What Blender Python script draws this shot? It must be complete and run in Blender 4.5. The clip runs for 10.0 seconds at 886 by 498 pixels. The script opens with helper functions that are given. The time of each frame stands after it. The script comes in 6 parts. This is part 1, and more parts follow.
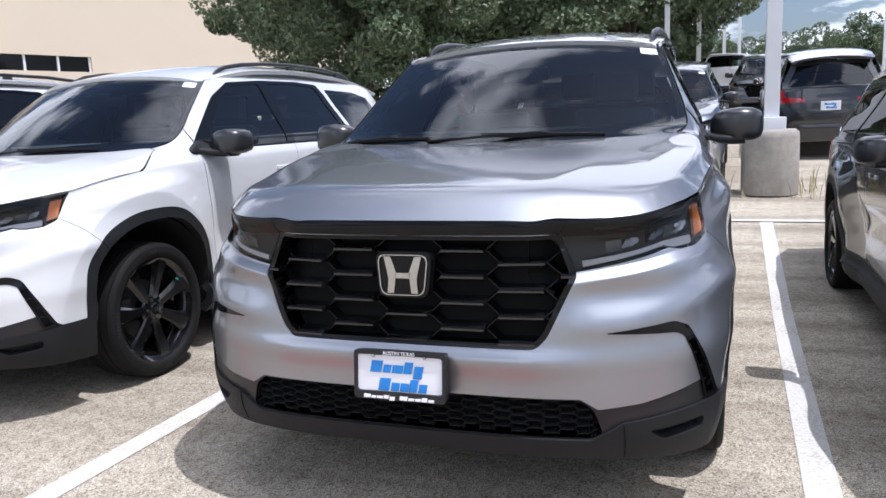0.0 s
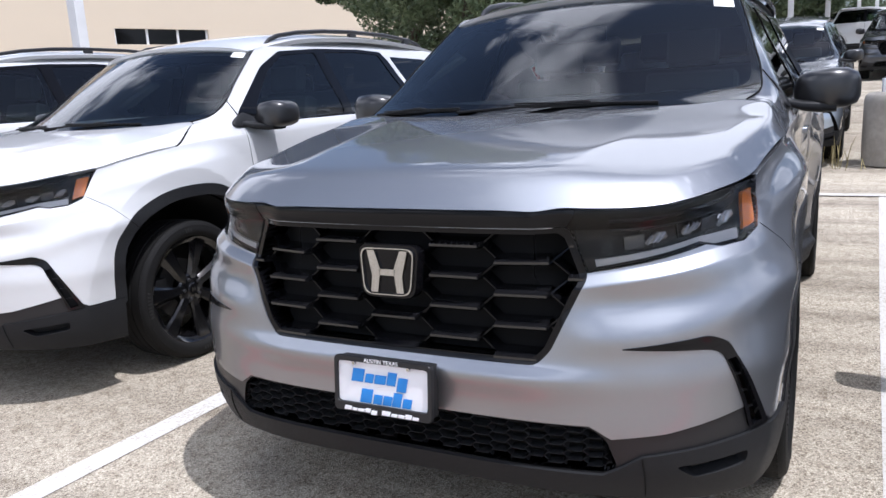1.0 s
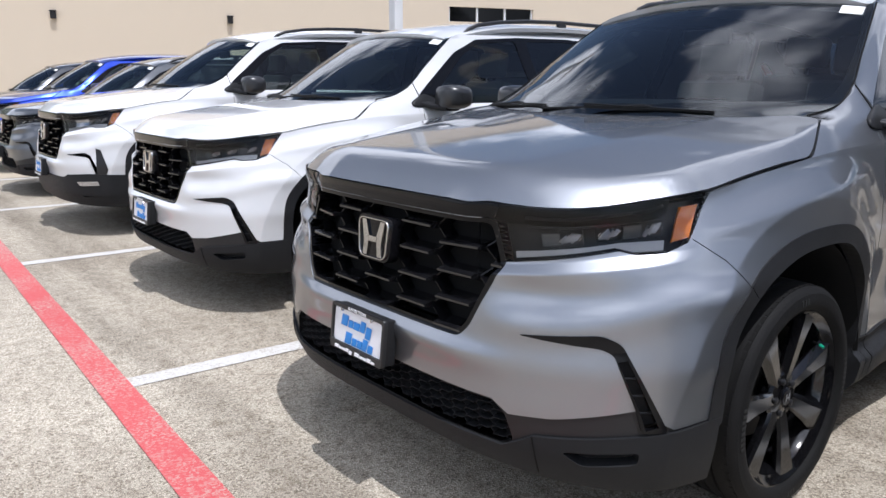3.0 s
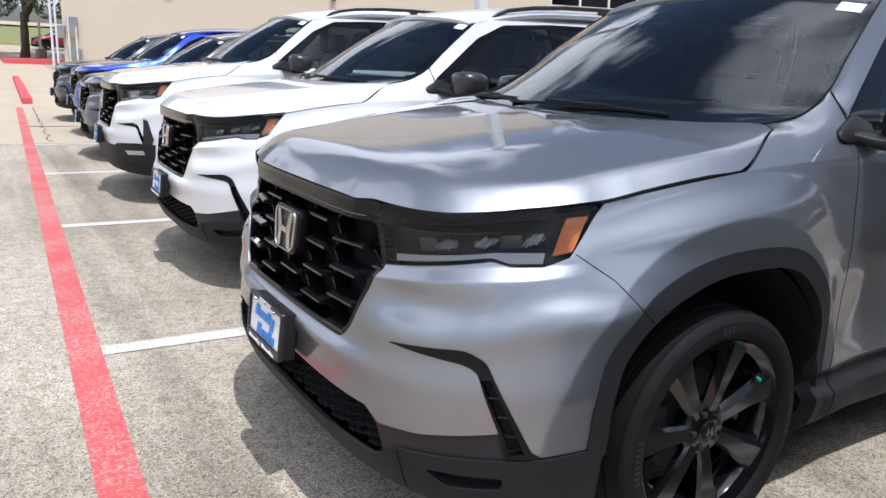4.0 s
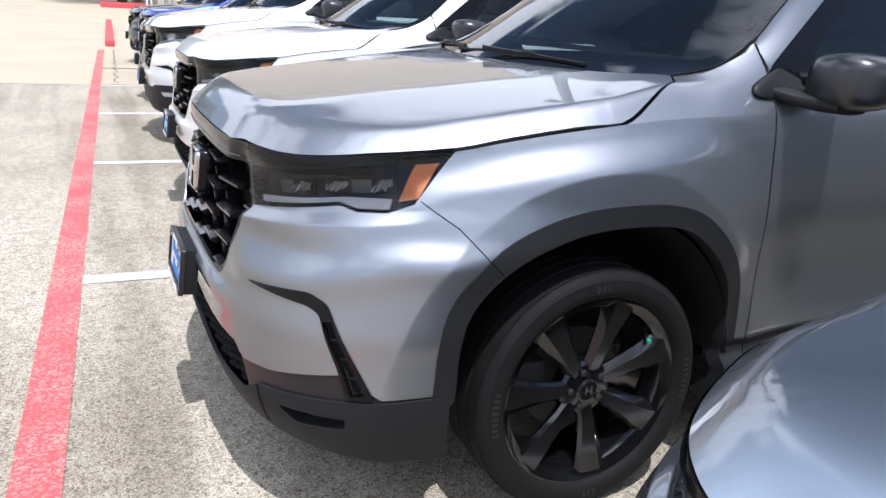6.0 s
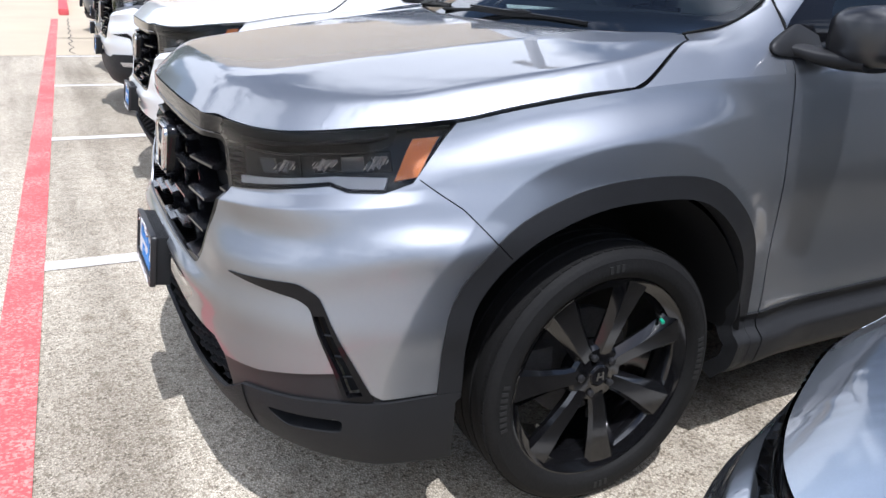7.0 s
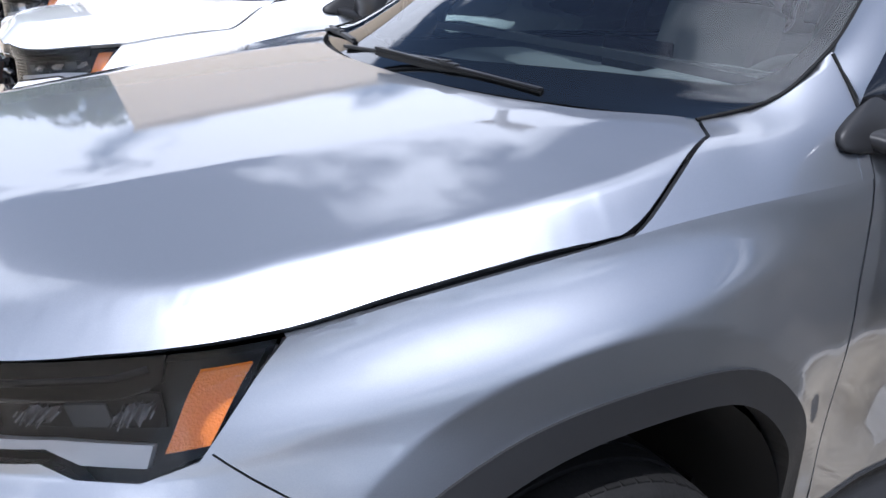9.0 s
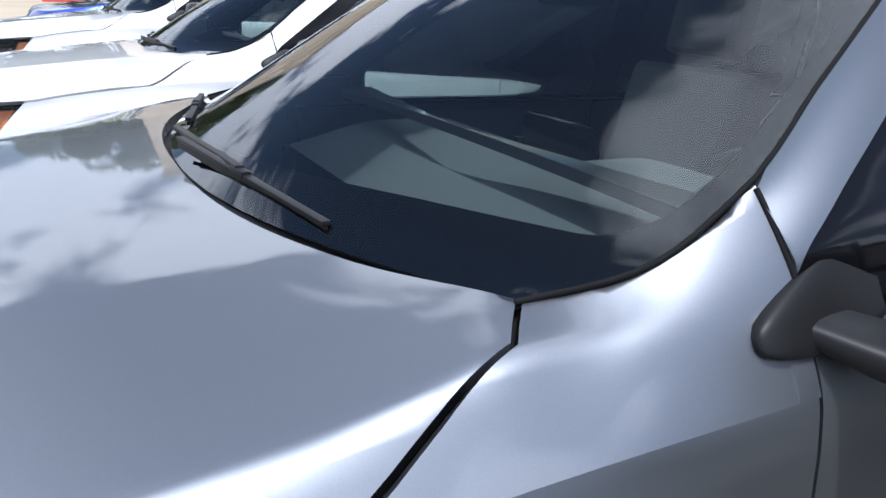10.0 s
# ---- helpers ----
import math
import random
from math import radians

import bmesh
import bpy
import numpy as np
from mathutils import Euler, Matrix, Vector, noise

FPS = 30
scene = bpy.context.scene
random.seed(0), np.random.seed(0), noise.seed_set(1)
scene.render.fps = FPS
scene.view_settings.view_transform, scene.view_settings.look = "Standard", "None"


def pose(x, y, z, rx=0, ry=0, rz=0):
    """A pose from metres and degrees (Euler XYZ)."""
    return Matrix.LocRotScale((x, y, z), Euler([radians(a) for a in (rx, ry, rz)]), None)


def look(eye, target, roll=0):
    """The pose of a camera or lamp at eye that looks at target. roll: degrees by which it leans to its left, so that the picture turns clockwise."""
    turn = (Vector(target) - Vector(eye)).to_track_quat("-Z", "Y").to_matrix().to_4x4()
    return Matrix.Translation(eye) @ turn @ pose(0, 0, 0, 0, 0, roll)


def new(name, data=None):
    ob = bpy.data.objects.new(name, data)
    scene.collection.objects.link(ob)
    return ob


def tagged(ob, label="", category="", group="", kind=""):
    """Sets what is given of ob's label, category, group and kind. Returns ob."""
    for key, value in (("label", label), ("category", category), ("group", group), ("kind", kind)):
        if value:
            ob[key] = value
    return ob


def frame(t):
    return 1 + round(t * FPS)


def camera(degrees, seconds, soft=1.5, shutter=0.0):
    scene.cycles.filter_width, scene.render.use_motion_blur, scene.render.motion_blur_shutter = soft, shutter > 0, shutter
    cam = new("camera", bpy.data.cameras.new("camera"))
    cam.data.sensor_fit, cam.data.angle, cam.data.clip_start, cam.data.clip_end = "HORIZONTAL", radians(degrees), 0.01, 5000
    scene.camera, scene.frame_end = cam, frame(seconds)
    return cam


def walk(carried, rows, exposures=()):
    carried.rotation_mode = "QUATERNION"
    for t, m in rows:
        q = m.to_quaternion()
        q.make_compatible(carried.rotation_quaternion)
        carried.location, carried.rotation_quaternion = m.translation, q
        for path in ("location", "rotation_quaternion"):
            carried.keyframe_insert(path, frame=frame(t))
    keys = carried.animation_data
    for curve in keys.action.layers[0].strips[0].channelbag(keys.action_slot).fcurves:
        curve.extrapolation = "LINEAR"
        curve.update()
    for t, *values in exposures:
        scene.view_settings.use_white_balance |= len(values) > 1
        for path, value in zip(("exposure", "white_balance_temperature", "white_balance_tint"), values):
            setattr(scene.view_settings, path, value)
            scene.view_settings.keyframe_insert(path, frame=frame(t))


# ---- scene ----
cam = camera(60.5, 10.0)
PATH = [
    (0, (0.916, -2.164, 1.375), (0.266, -0.302, 1.042), -2.4),
    (0.5, (1.021, -1.954, 1.364), (0.261, -0.142, 0.991), -3.0),
    (1, (1.097, -1.693, 1.369), (0.186, 0.042, 0.966), -3.3),
    (1.5, (1.306, -1.542, 1.364), (0.236, 0.096, 0.95), -3.2),
    (2, (1.569, -1.501, 1.375), (0.323, 0.007, 0.961), -2.6),
    (2.2, (1.672, -1.533, 1.381), (0.359, -0.082, 0.966), -2.2),
    (3.5, (2.207, -1.054, 1.405), (0.612, 0.067, 0.958), 1.4),
    (4, (2.304, -0.776, 1.43), (0.656, 0.252, 0.954), 2.3),
    (4.5, (2.475, -0.58, 1.452), (0.79, 0.367, 0.939), 3.1),
    (5, (2.461, -0.442, 1.438), (0.751, 0.432, 0.881), 3.6),
    (5.5, (2.538, -0.327, 1.447), (0.815, 0.502, 0.86), 3.8),
    (5.7, (2.6, -0.284, 1.442), (0.872, 0.537, 0.857), 3.4),
    (6.8, (2.446, -0.24, 1.421), (0.778, 0.632, 0.745), 3.0),
    (7, (2.389, -0.242, 1.413), (0.731, 0.644, 0.73), 2.5),
    (7.5, (2.229, -0.139, 1.385), (0.616, 0.791, 0.654), 2.1),
    (8, (2.044, 0.007, 1.391), (0.461, 0.959, 0.625), 2.4),
    (8.5, (1.848, 0.09, 1.452), (0.243, 1.034, 0.721), 2.0),
    (9, (1.667, 0.329, 1.514), (0.056, 1.277, 0.802), 2.4),
    (9.5, (1.501, 0.597, 1.533), (-0.137, 1.524, 0.856), 2.3),
    (10, (1.387, 0.919, 1.568), (-0.296, 1.802, 0.943), 2.7),
]
EXPOSURES = [(0, -0.04, 5800, 15), (2, -0.16, 5810, 14.5), (3.5, -0.29, 5870, 13), (4.5, -0.15, 5830, 13), (5.5, -0.02, 5800, 12.5), (7, 0.07, 5770, 12.5), (8, 0.08, 5740, 13), (9, 0.28, 5650, 14), (10, -0.10, 5640, 11)]
walk(cam, [(t, look(eye, target, roll)) for t, eye, target, roll in PATH], EXPOSURES)

# ---- world, sun ----
SUN = Vector((0.39, -0.05, 1.0)).normalized()
world = bpy.data.worlds.new("sky")
scene.world = world
world.use_nodes = True
wn, wl = world.node_tree.nodes, world.node_tree.links
wn.clear()
w_out, w_bg = wn.new("ShaderNodeOutputWorld"), wn.new("ShaderNodeBackground")
w_sky = wn.new("ShaderNodeTexSky")
w_sky.sky_type, w_sky.sun_disc = "NISHITA", False
w_sky.sun_elevation = math.asin(SUN.z)
w_sky.sun_rotation = math.atan2(SUN.x, SUN.y)
w_sky.dust_density, w_sky.ozone_density = 2.2, 1.0
w_co = wn.new("ShaderNodeTexCoord")
w_sep = wn.new("ShaderNodeSeparateXYZ")
w_up = wn.new("ShaderNodeMath")
w_up.operation, w_up.inputs[1].default_value = "MAXIMUM", 0.0
w_add = wn.new("ShaderNodeMath")
w_add.operation, w_add.inputs[1].default_value = "ADD", 0.22
w_div = wn.new("ShaderNodeVectorMath")
w_div.operation = "DIVIDE"
w_com = wn.new("ShaderNodeCombineXYZ")
w_noise = wn.new("ShaderNodeTexNoise")
w_noise.inputs["Scale"].default_value, w_noise.inputs["Detail"].default_value = 1.425, 8
w_noise.inputs["Roughness"].default_value, w_noise.inputs["Distortion"].default_value = 0.56, 0.0
w_ramp = wn.new("ShaderNodeValToRGB")
w_ramp.color_ramp.elements[0].position, w_ramp.color_ramp.elements[1].position = 0.478, 0.545
w_mix = wn.new("ShaderNodeMix")
w_mix.data_type = "RGBA"
w_mix.inputs["B"].default_value = (19.0, 19.2, 19.8, 1)
wl.new(w_co.outputs["Generated"], w_sep.inputs[0])
wl.new(w_sep.outputs["Z"], w_up.inputs[0])
wl.new(w_up.outputs[0], w_add.inputs[0])
for k in ("X", "Y", "Z"):
    wl.new(w_add.outputs[0], w_com.inputs[k])
wl.new(w_co.outputs["Generated"], w_div.inputs[0])
wl.new(w_com.outputs[0], w_div.inputs[1])
w_drift = wn.new("ShaderNodeVectorMath")
w_drift.operation, w_drift.inputs[1].default_value = "ADD", (2.12, 5.5, 19.32)
wl.new(w_div.outputs[0], w_drift.inputs[0])
wl.new(w_drift.outputs[0], w_noise.inputs["Vector"])
wl.new(w_noise.outputs["Fac"], w_ramp.inputs["Fac"])
w_high = wn.new("ShaderNodeMapRange")
w_high.interpolation_type = "SMOOTHSTEP"
w_high.inputs["From Min"].default_value, w_high.inputs["From Max"].default_value = 0.05, 0.42
w_high.inputs["To Min"].default_value, w_high.inputs["To Max"].default_value = 0.45, 1.0
wl.new(w_sep.outputs["Z"], w_high.inputs["Value"])
w_part = wn.new("ShaderNodeMath")
w_part.operation = "MULTIPLY"
wl.new(w_ramp.outputs["Color"], w_part.inputs[0])
wl.new(w_high.outputs[0], w_part.inputs[1])
wl.new(w_part.outputs[0], w_mix.inputs["Factor"])
wl.new(w_sky.outputs["Color"], w_mix.inputs["A"])
wl.new(w_mix.outputs["Result"], w_bg.inputs["Color"])
w_bg.inputs["Strength"].default_value = 0.118
wl.new(w_bg.outputs[0], w_out.inputs["Surface"])
sun = new("sun", bpy.data.lights.new("sun", "SUN"))
sun.data.energy, sun.data.angle, sun.data.color = 4.6, radians(0.55), (1.0, 0.965, 0.92)
sun.matrix_world = look(SUN * 50, (0, 0, 0))


# ---- materials ----
def mat(name, color, rough=0.5, metal=0.0, coat=0.0, grain=0.0, scale=40.0, bump=0.0, stain=0.0, stain_scale=2.0, spec=0.5, second=None, emit=None):
    m = bpy.data.materials.new(name)
    m.use_nodes = True
    n, l = m.node_tree.nodes, m.node_tree.links
    p = n["Principled BSDF"]
    p.inputs["Roughness"].default_value, p.inputs["Metallic"].default_value = rough, metal
    p.inputs["Coat Weight"].default_value, p.inputs["Coat Roughness"].default_value = coat, 0.02
    p.inputs["Specular IOR Level"].default_value = spec
    p.inputs["Base Color"].default_value = (*color, 1)
    if emit:
        p.inputs["Emission Color"].default_value, p.inputs["Emission Strength"].default_value = (*color, 1), emit
    if grain or bump or stain:
        co = n.new("ShaderNodeTexCoord")
        tex = n.new("ShaderNodeTexNoise")
        tex.inputs["Scale"].default_value, tex.inputs["Detail"].default_value = scale, 6
        l.new(co.outputs["Object"], tex.inputs["Vector"])
        big = n.new("ShaderNodeTexNoise")
        big.inputs["Scale"].default_value, big.inputs["Detail"].default_value = stain_scale, 4
        l.new(co.outputs["Object"], big.inputs["Vector"])
        last = None
        dark = second or tuple(c * 0.55 for c in color)
        for source, amount in ((tex, grain), (big, stain)):
            if amount:
                ramp = n.new("ShaderNodeValToRGB")
                ramp.color_ramp.elements[0].position, ramp.color_ramp.elements[1].position = 0.32, 0.68
                l.new(source.outputs["Fac"], ramp.inputs["Fac"])
                mul = n.new("ShaderNodeMath")
                mul.operation, mul.inputs[1].default_value = "MULTIPLY", amount
                l.new(ramp.outputs["Color"], mul.inputs[0])
                mix = n.new("ShaderNodeMix")
                mix.data_type = "RGBA"
                l.new(mul.outputs[0], mix.inputs["Factor"])
                if last is None:
                    mix.inputs["A"].default_value = (*color, 1)
                else:
                    l.new(last, mix.inputs["A"])
                mix.inputs["B"].default_value = (*dark, 1)
                last = mix.outputs["Result"]
        if last is not None:
            l.new(last, p.inputs["Base Color"])
        if bump:
            b = n.new("ShaderNodeBump")
            b.inputs["Strength"].default_value, b.inputs["Distance"].default_value = bump, 0.004
            l.new(tex.outputs["Fac"], b.inputs["Height"])
            l.new(b.outputs[0], p.inputs["Normal"])
    return m


def paint(name, color, metal, rough, flake=0.0, deep=0.25, flop=(0.22, 0.66, 0.90)):
    """Car paint: pigment or metal flake under clear lacquer, with a trace of dust and orange peel."""
    m = mat(name, color, rough, metal, 1.0)
    n, l = m.node_tree.nodes, m.node_tree.links
    p = n["Principled BSDF"]
    co = n.new("ShaderNodeTexCoord")
    peel = n.new("ShaderNodeTexNoise")
    peel.inputs["Scale"].default_value, peel.inputs["Detail"].default_value = 260, 1
    l.new(co.outputs["Object"], peel.inputs["Vector"])
    b = n.new("ShaderNodeBump")
    b.inputs["Strength"].default_value, b.inputs["Distance"].default_value = 0.03, 0.0006
    l.new(peel.outputs["Fac"], b.inputs["Height"])
    l.new(b.outputs[0], p.inputs["Coat Normal"])
    if flake:
        cell = n.new("ShaderNodeTexVoronoi")
        cell.inputs["Scale"].default_value = 1500
        l.new(co.outputs["Object"], cell.inputs["Vector"])
        mix = n.new("ShaderNodeMix")
        mix.data_type = "RGBA"
        mul = n.new("ShaderNodeMath")
        mul.operation, mul.inputs[1].default_value = "MULTIPLY", flake
        l.new(cell.outputs["Color"], mul.inputs[0])
        l.new(mul.outputs[0], mix.inputs["Factor"])
        mix.inputs["A"].default_value = (*color, 1)
        mix.inputs["B"].default_value = (*(min(1, c * 1.5) for c in color), 1)
        l.new(mix.outputs["Result"], p.inputs["Base Color"])
        # the flakes lie flat: their gloss fades at a slant, where the dark pigment and the lacquer show
        low = n.new("ShaderNodeBsdfPrincipled")
        low.inputs["Base Color"].default_value = (*(c * deep for c in color), 1)
        low.inputs["Roughness"].default_value = 0.5
        low.inputs["Coat Weight"].default_value, low.inputs["Coat Roughness"].default_value = 1.0, 0.02
        l.new(b.outputs[0], low.inputs["Coat Normal"])
        slant = n.new("ShaderNodeLayerWeight")
        slant.inputs["Blend"].default_value = 0.5
        fade = n.new("ShaderNodeMapRange")
        fade.inputs["From Min"].default_value, fade.inputs["From Max"].default_value = flop[0], flop[1]
        fade.inputs["To Min"].default_value, fade.inputs["To Max"].default_value = 0.0, flop[2]
        l.new(slant.outputs["Facing"], fade.inputs["Value"])
        both = n.new("ShaderNodeMixShader")
        l.new(fade.outputs[0], both.inputs["Fac"])
        l.new(p.outputs[0], both.inputs[1])
        l.new(low.outputs[0], both.inputs[2])
        l.new(both.outputs[0], n["Material Output"].inputs["Surface"])
    return m


def glass(name, tint, gloss=1.45, rough=0.0, clear=1.0):
    """Thin glass: tinted see-through with a mirror gloss that grows at grazing angles."""
    m = bpy.data.materials.new(name)
    m.use_nodes = True
    n, l = m.node_tree.nodes, m.node_tree.links
    n.clear()
    out, mix, see, shine, fr = n.new("ShaderNodeOutputMaterial"), n.new("ShaderNodeMixShader"), n.new("ShaderNodeBsdfTransparent"), n.new("ShaderNodeBsdfGlossy"), n.new("ShaderNodeFresnel")
    see.inputs["Color"].default_value = (*tint, 1)
    shine.inputs["Roughness"].default_value = rough
    fr.inputs["IOR"].default_value = gloss
    l.new(fr.outputs[0], mix.inputs["Fac"])
    l.new(see.outputs[0], mix.inputs[1])
    l.new(shine.outputs[0], mix.inputs[2])
    l.new(mix.outputs[0], out.inputs["Surface"])
    return m


SILVER = paint("silver metallic paint", (0.305, 0.319, 0.343), 0.95, 0.43, 0.25, 0.17, (0.20, 0.74, 0.82))
WHITE = paint("white paint", (0.63, 0.63, 0.625), 0.0, 0.4)
GREY = paint("dark grey metallic paint", (0.10, 0.105, 0.115), 0.6, 0.35, 0.2)
BLUE = paint("bright blue metallic paint", (0.01, 0.05, 0.50), 0.5, 0.3, 0.2)
DARK = paint("dark slate metallic paint", (0.05, 0.055, 0.065), 0.5, 0.3, 0.2)
BLUEGREY = paint("blue-grey metallic paint", (0.44, 0.50, 0.57), 0.9, 0.44, 0.2, 0.03, (0.32, 0.60, 0.98))
BLACKCAR = paint("black paint", (0.008, 0.009, 0.012), 0.0, 0.3)
PALE = paint("pale blue-grey metallic paint", (0.56, 0.61, 0.68), 0.6, 0.38, 0.2)
PLASTIC = mat("textured black plastic", (0.015, 0.0155, 0.0165), 0.55, spec=0.18, grain=0.3, scale=900, bump=0.25, stain=0.25, stain_scale=7, second=(0.022, 0.022, 0.023))
GLOSS = mat("gloss black trim", (0.005, 0.005, 0.006), 0.08, spec=0.24)
GRILLEBLACK = mat("satin-gloss grille black", (0.008, 0.008, 0.009), 0.17, spec=0.8)
BEAD = mat("gloss lamp bead", (0.03, 0.03, 0.032), 0.12, spec=0.8)
ARM = mat("moulded black plastic", (0.010, 0.010, 0.0105), 0.45, spec=0.22, stain=0.2, stain_scale=9, second=(0.02, 0.02, 0.021))
CAP = mat("semi-gloss black mirror cap", (0.014, 0.014, 0.015), 0.30, spec=0.7)
BUCKET = mat("dark lamp bezel", (0.022, 0.022, 0.022), 0.4, spec=0.25)
BROWBLACK = mat("deep black lamp brow", (0.004, 0.004, 0.0045), 0.3, spec=0.12)
BANDBLACK = mat("black printed glass band", (0.003, 0.003, 0.0035), 0.5, spec=0.05)
GREENCAP = mat("green valve cap", (0.02, 0.35, 0.20), 0.4)
SATIN = mat("satin black", (0.015, 0.015, 0.016), 0.35, spec=0.35, stain=0.2, stain_scale=9, second=(0.035, 0.035, 0.036))
# near-black that paints in the shade of gaps and hollows; seals share it
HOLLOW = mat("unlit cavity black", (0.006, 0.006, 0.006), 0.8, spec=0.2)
CHROME = mat("chrome", (0.52, 0.515, 0.505), 0.10, 1.0)
FACET = mat("lamp facets", (0.50, 0.50, 0.52), 0.12, 0.9)
PLATE_CLEAR = mat("clear lamp plate", (0.17, 0.175, 0.18), 0.18, 0.4)
STEEL = mat("brushed steel", (0.45, 0.45, 0.45), 0.35, 1.0, grain=0.3, scale=60)
RUBBER = mat("tyre rubber", (0.0095, 0.0094, 0.0092), 0.66, spec=0.12, grain=0.4, scale=120, bump=0.3, stain=0.4, stain_scale=8, second=(0.016, 0.0155, 0.015))
MARKS = mat("raised tyre marks", (0.022, 0.022, 0.021), 0.6, spec=0.2)
ALLOY = mat("gloss black alloy", (0.005, 0.005, 0.0056), 0.10, spec=0.62)
AMBER = mat("amber reflector", (0.85, 0.24, 0.025), 0.25, coat=0.8, grain=0.35, scale=300, bump=0.6)
REDLENS = mat("red tail lamp", (0.35, 0.006, 0.01), 0.12, coat=1.0)
LENS = glass("smoked lamp lens", (0.86, 0.865, 0.87), 1.36)
SCREEN = glass("windscreen glass", (0.76, 0.84, 0.83), 1.68)
TINT = glass("privacy glass", (0.08, 0.09, 0.10), 1.65)
FRONTGLASS = glass("green-tinted door glass", (0.50, 0.60, 0.58), 1.65)
MIRROR = mat("mirror glass", (0.85, 0.86, 0.87), 0.02, 1.0)
CLOTH = mat("grey seat leather", (0.19, 0.19, 0.195), 0.6, grain=0.3, scale=200, bump=0.1)
DASH = mat("soft dash plastic", (0.10, 0.107, 0.108), 0.75, grain=0.12, scale=90)
LINER = mat("grey headliner", (0.30, 0.30, 0.29), 0.9, grain=0.2, scale=200)
PLATEWHITE = mat("white plate", (0.82, 0.82, 0.83), 0.4, stain=0.08, stain_scale=20)
PLATEBLUE = mat("blue print", (0.02, 0.22, 0.62), 0.45)
PRINT = mat("white print", (0.85, 0.85, 0.85), 0.5)
STICKER = mat("white paper sticker", (0.8, 0.8, 0.78), 0.7, stain=0.1, stain_scale=60)
CALIPER = mat("cast iron", (0.10, 0.095, 0.09), 0.6, 0.6, grain=0.4, scale=90)


# ---- mesh helpers ----
def mesh_of(name, verts, faces, material, flat=False, normals=None):
    me = bpy.data.meshes.new(name)
    me.from_pydata([tuple(map(float, v)) for v in verts], [], [tuple(map(int, f)) for f in faces])
    me.validate()
    me.polygons.foreach_set("use_smooth", [not flat] * len(me.polygons))
    for m in (material if isinstance(material, (list, tuple)) else [material]):
        me.materials.append(m)
    if normals is not None and len(normals) == len(me.vertices):
        me.normals_split_custom_set_from_vertices([tuple(map(float, v)) for v in normals])
    me.update()
    return me


def part(name, me, parent, label="", place=None):
    ob = new(name, me)
    ob.parent = parent
    if place is not None:
        ob.matrix_basis = place
    return tagged(ob, label)


def thing(name, label, category, group="", kind="", place=None):
    ob = new(name)
    ob.empty_display_size = 0.2
    if place is not None:
        ob.matrix_basis = place
    return tagged(ob, label, category, group, kind)


def bm_mesh(name, bm, material, smooth_angle=35):
    me = bpy.data.meshes.new(name)
    bm.normal_update()
    for f in bm.faces:
        f.smooth = True
    for e in bm.edges:
        e.smooth = len(e.link_faces) == 2 and e.calc_face_angle(0) < radians(smooth_angle)
    bm.to_mesh(me)
    bm.free()
    for m in (material if isinstance(material, (list, tuple)) else [material]):
        me.materials.append(m)
    return me


def box(bm, x0, x1, y0, y1, z0, z1, m=None, bevel=0.0, seg=2):
    made = bmesh.ops.create_cube(bm, size=1, matrix=Matrix.Translation(((x0 + x1) / 2, (y0 + y1) / 2, (z0 + z1) / 2)) @ Matrix.Diagonal((x1 - x0, y1 - y0, z1 - z0, 1)))
    vs = made["verts"]
    if bevel:
        es = list({e for v in vs for e in v.link_edges})
        made = bmesh.ops.bevel(bm, geom=es, offset=bevel, segments=seg, profile=0.7, affect="EDGES")
        vs = list({v for f in made["faces"] for v in f.verts} | {v for v in vs if v.is_valid})
        seen = set(vs)
        stack = list(vs)
        while stack:
            for e in stack.pop().link_edges:
                for v in e.verts:
                    if v not in seen:
                        seen.add(v)
                        stack.append(v)
        vs = list(seen)
    if m is not None:
        bmesh.ops.transform(bm, matrix=m, verts=vs)
    return vs


def box_mesh(name, size, material, bevel=0.0, seg=2):
    bm = bmesh.new()
    x, y, z = size
    box(bm, -x / 2, x / 2, -y / 2, y / 2, -z / 2, z / 2, None, bevel, seg)
    return bm_mesh(name, bm, material)


def lathe(name, profile, material, n=64, axis="x", angle=30):
    """Turns a profile of (radius, along) round an axis."""
    bm = bmesh.new()
    rings = []
    for k in range(n):
        a = 2 * math.pi * k / n
        c, s = math.cos(a), math.sin(a)
        ring = []
        for r, h in profile:
            ring.append(bm.verts.new((h, r * c, r * s) if axis == "x" else (r * c, r * s, h)))
        rings.append(ring)
    for k in range(n):
        a, b = rings[k], rings[(k + 1) % n]
        for i in range(len(profile) - 1):
            bm.faces.new((a[i], a[i + 1], b[i + 1], b[i]))
    bmesh.ops.remove_doubles(bm, verts=bm.verts, dist=1e-5)
    bmesh.ops.recalc_face_normals(bm, faces=bm.faces)
    return bm_mesh(name, bm, material, angle)


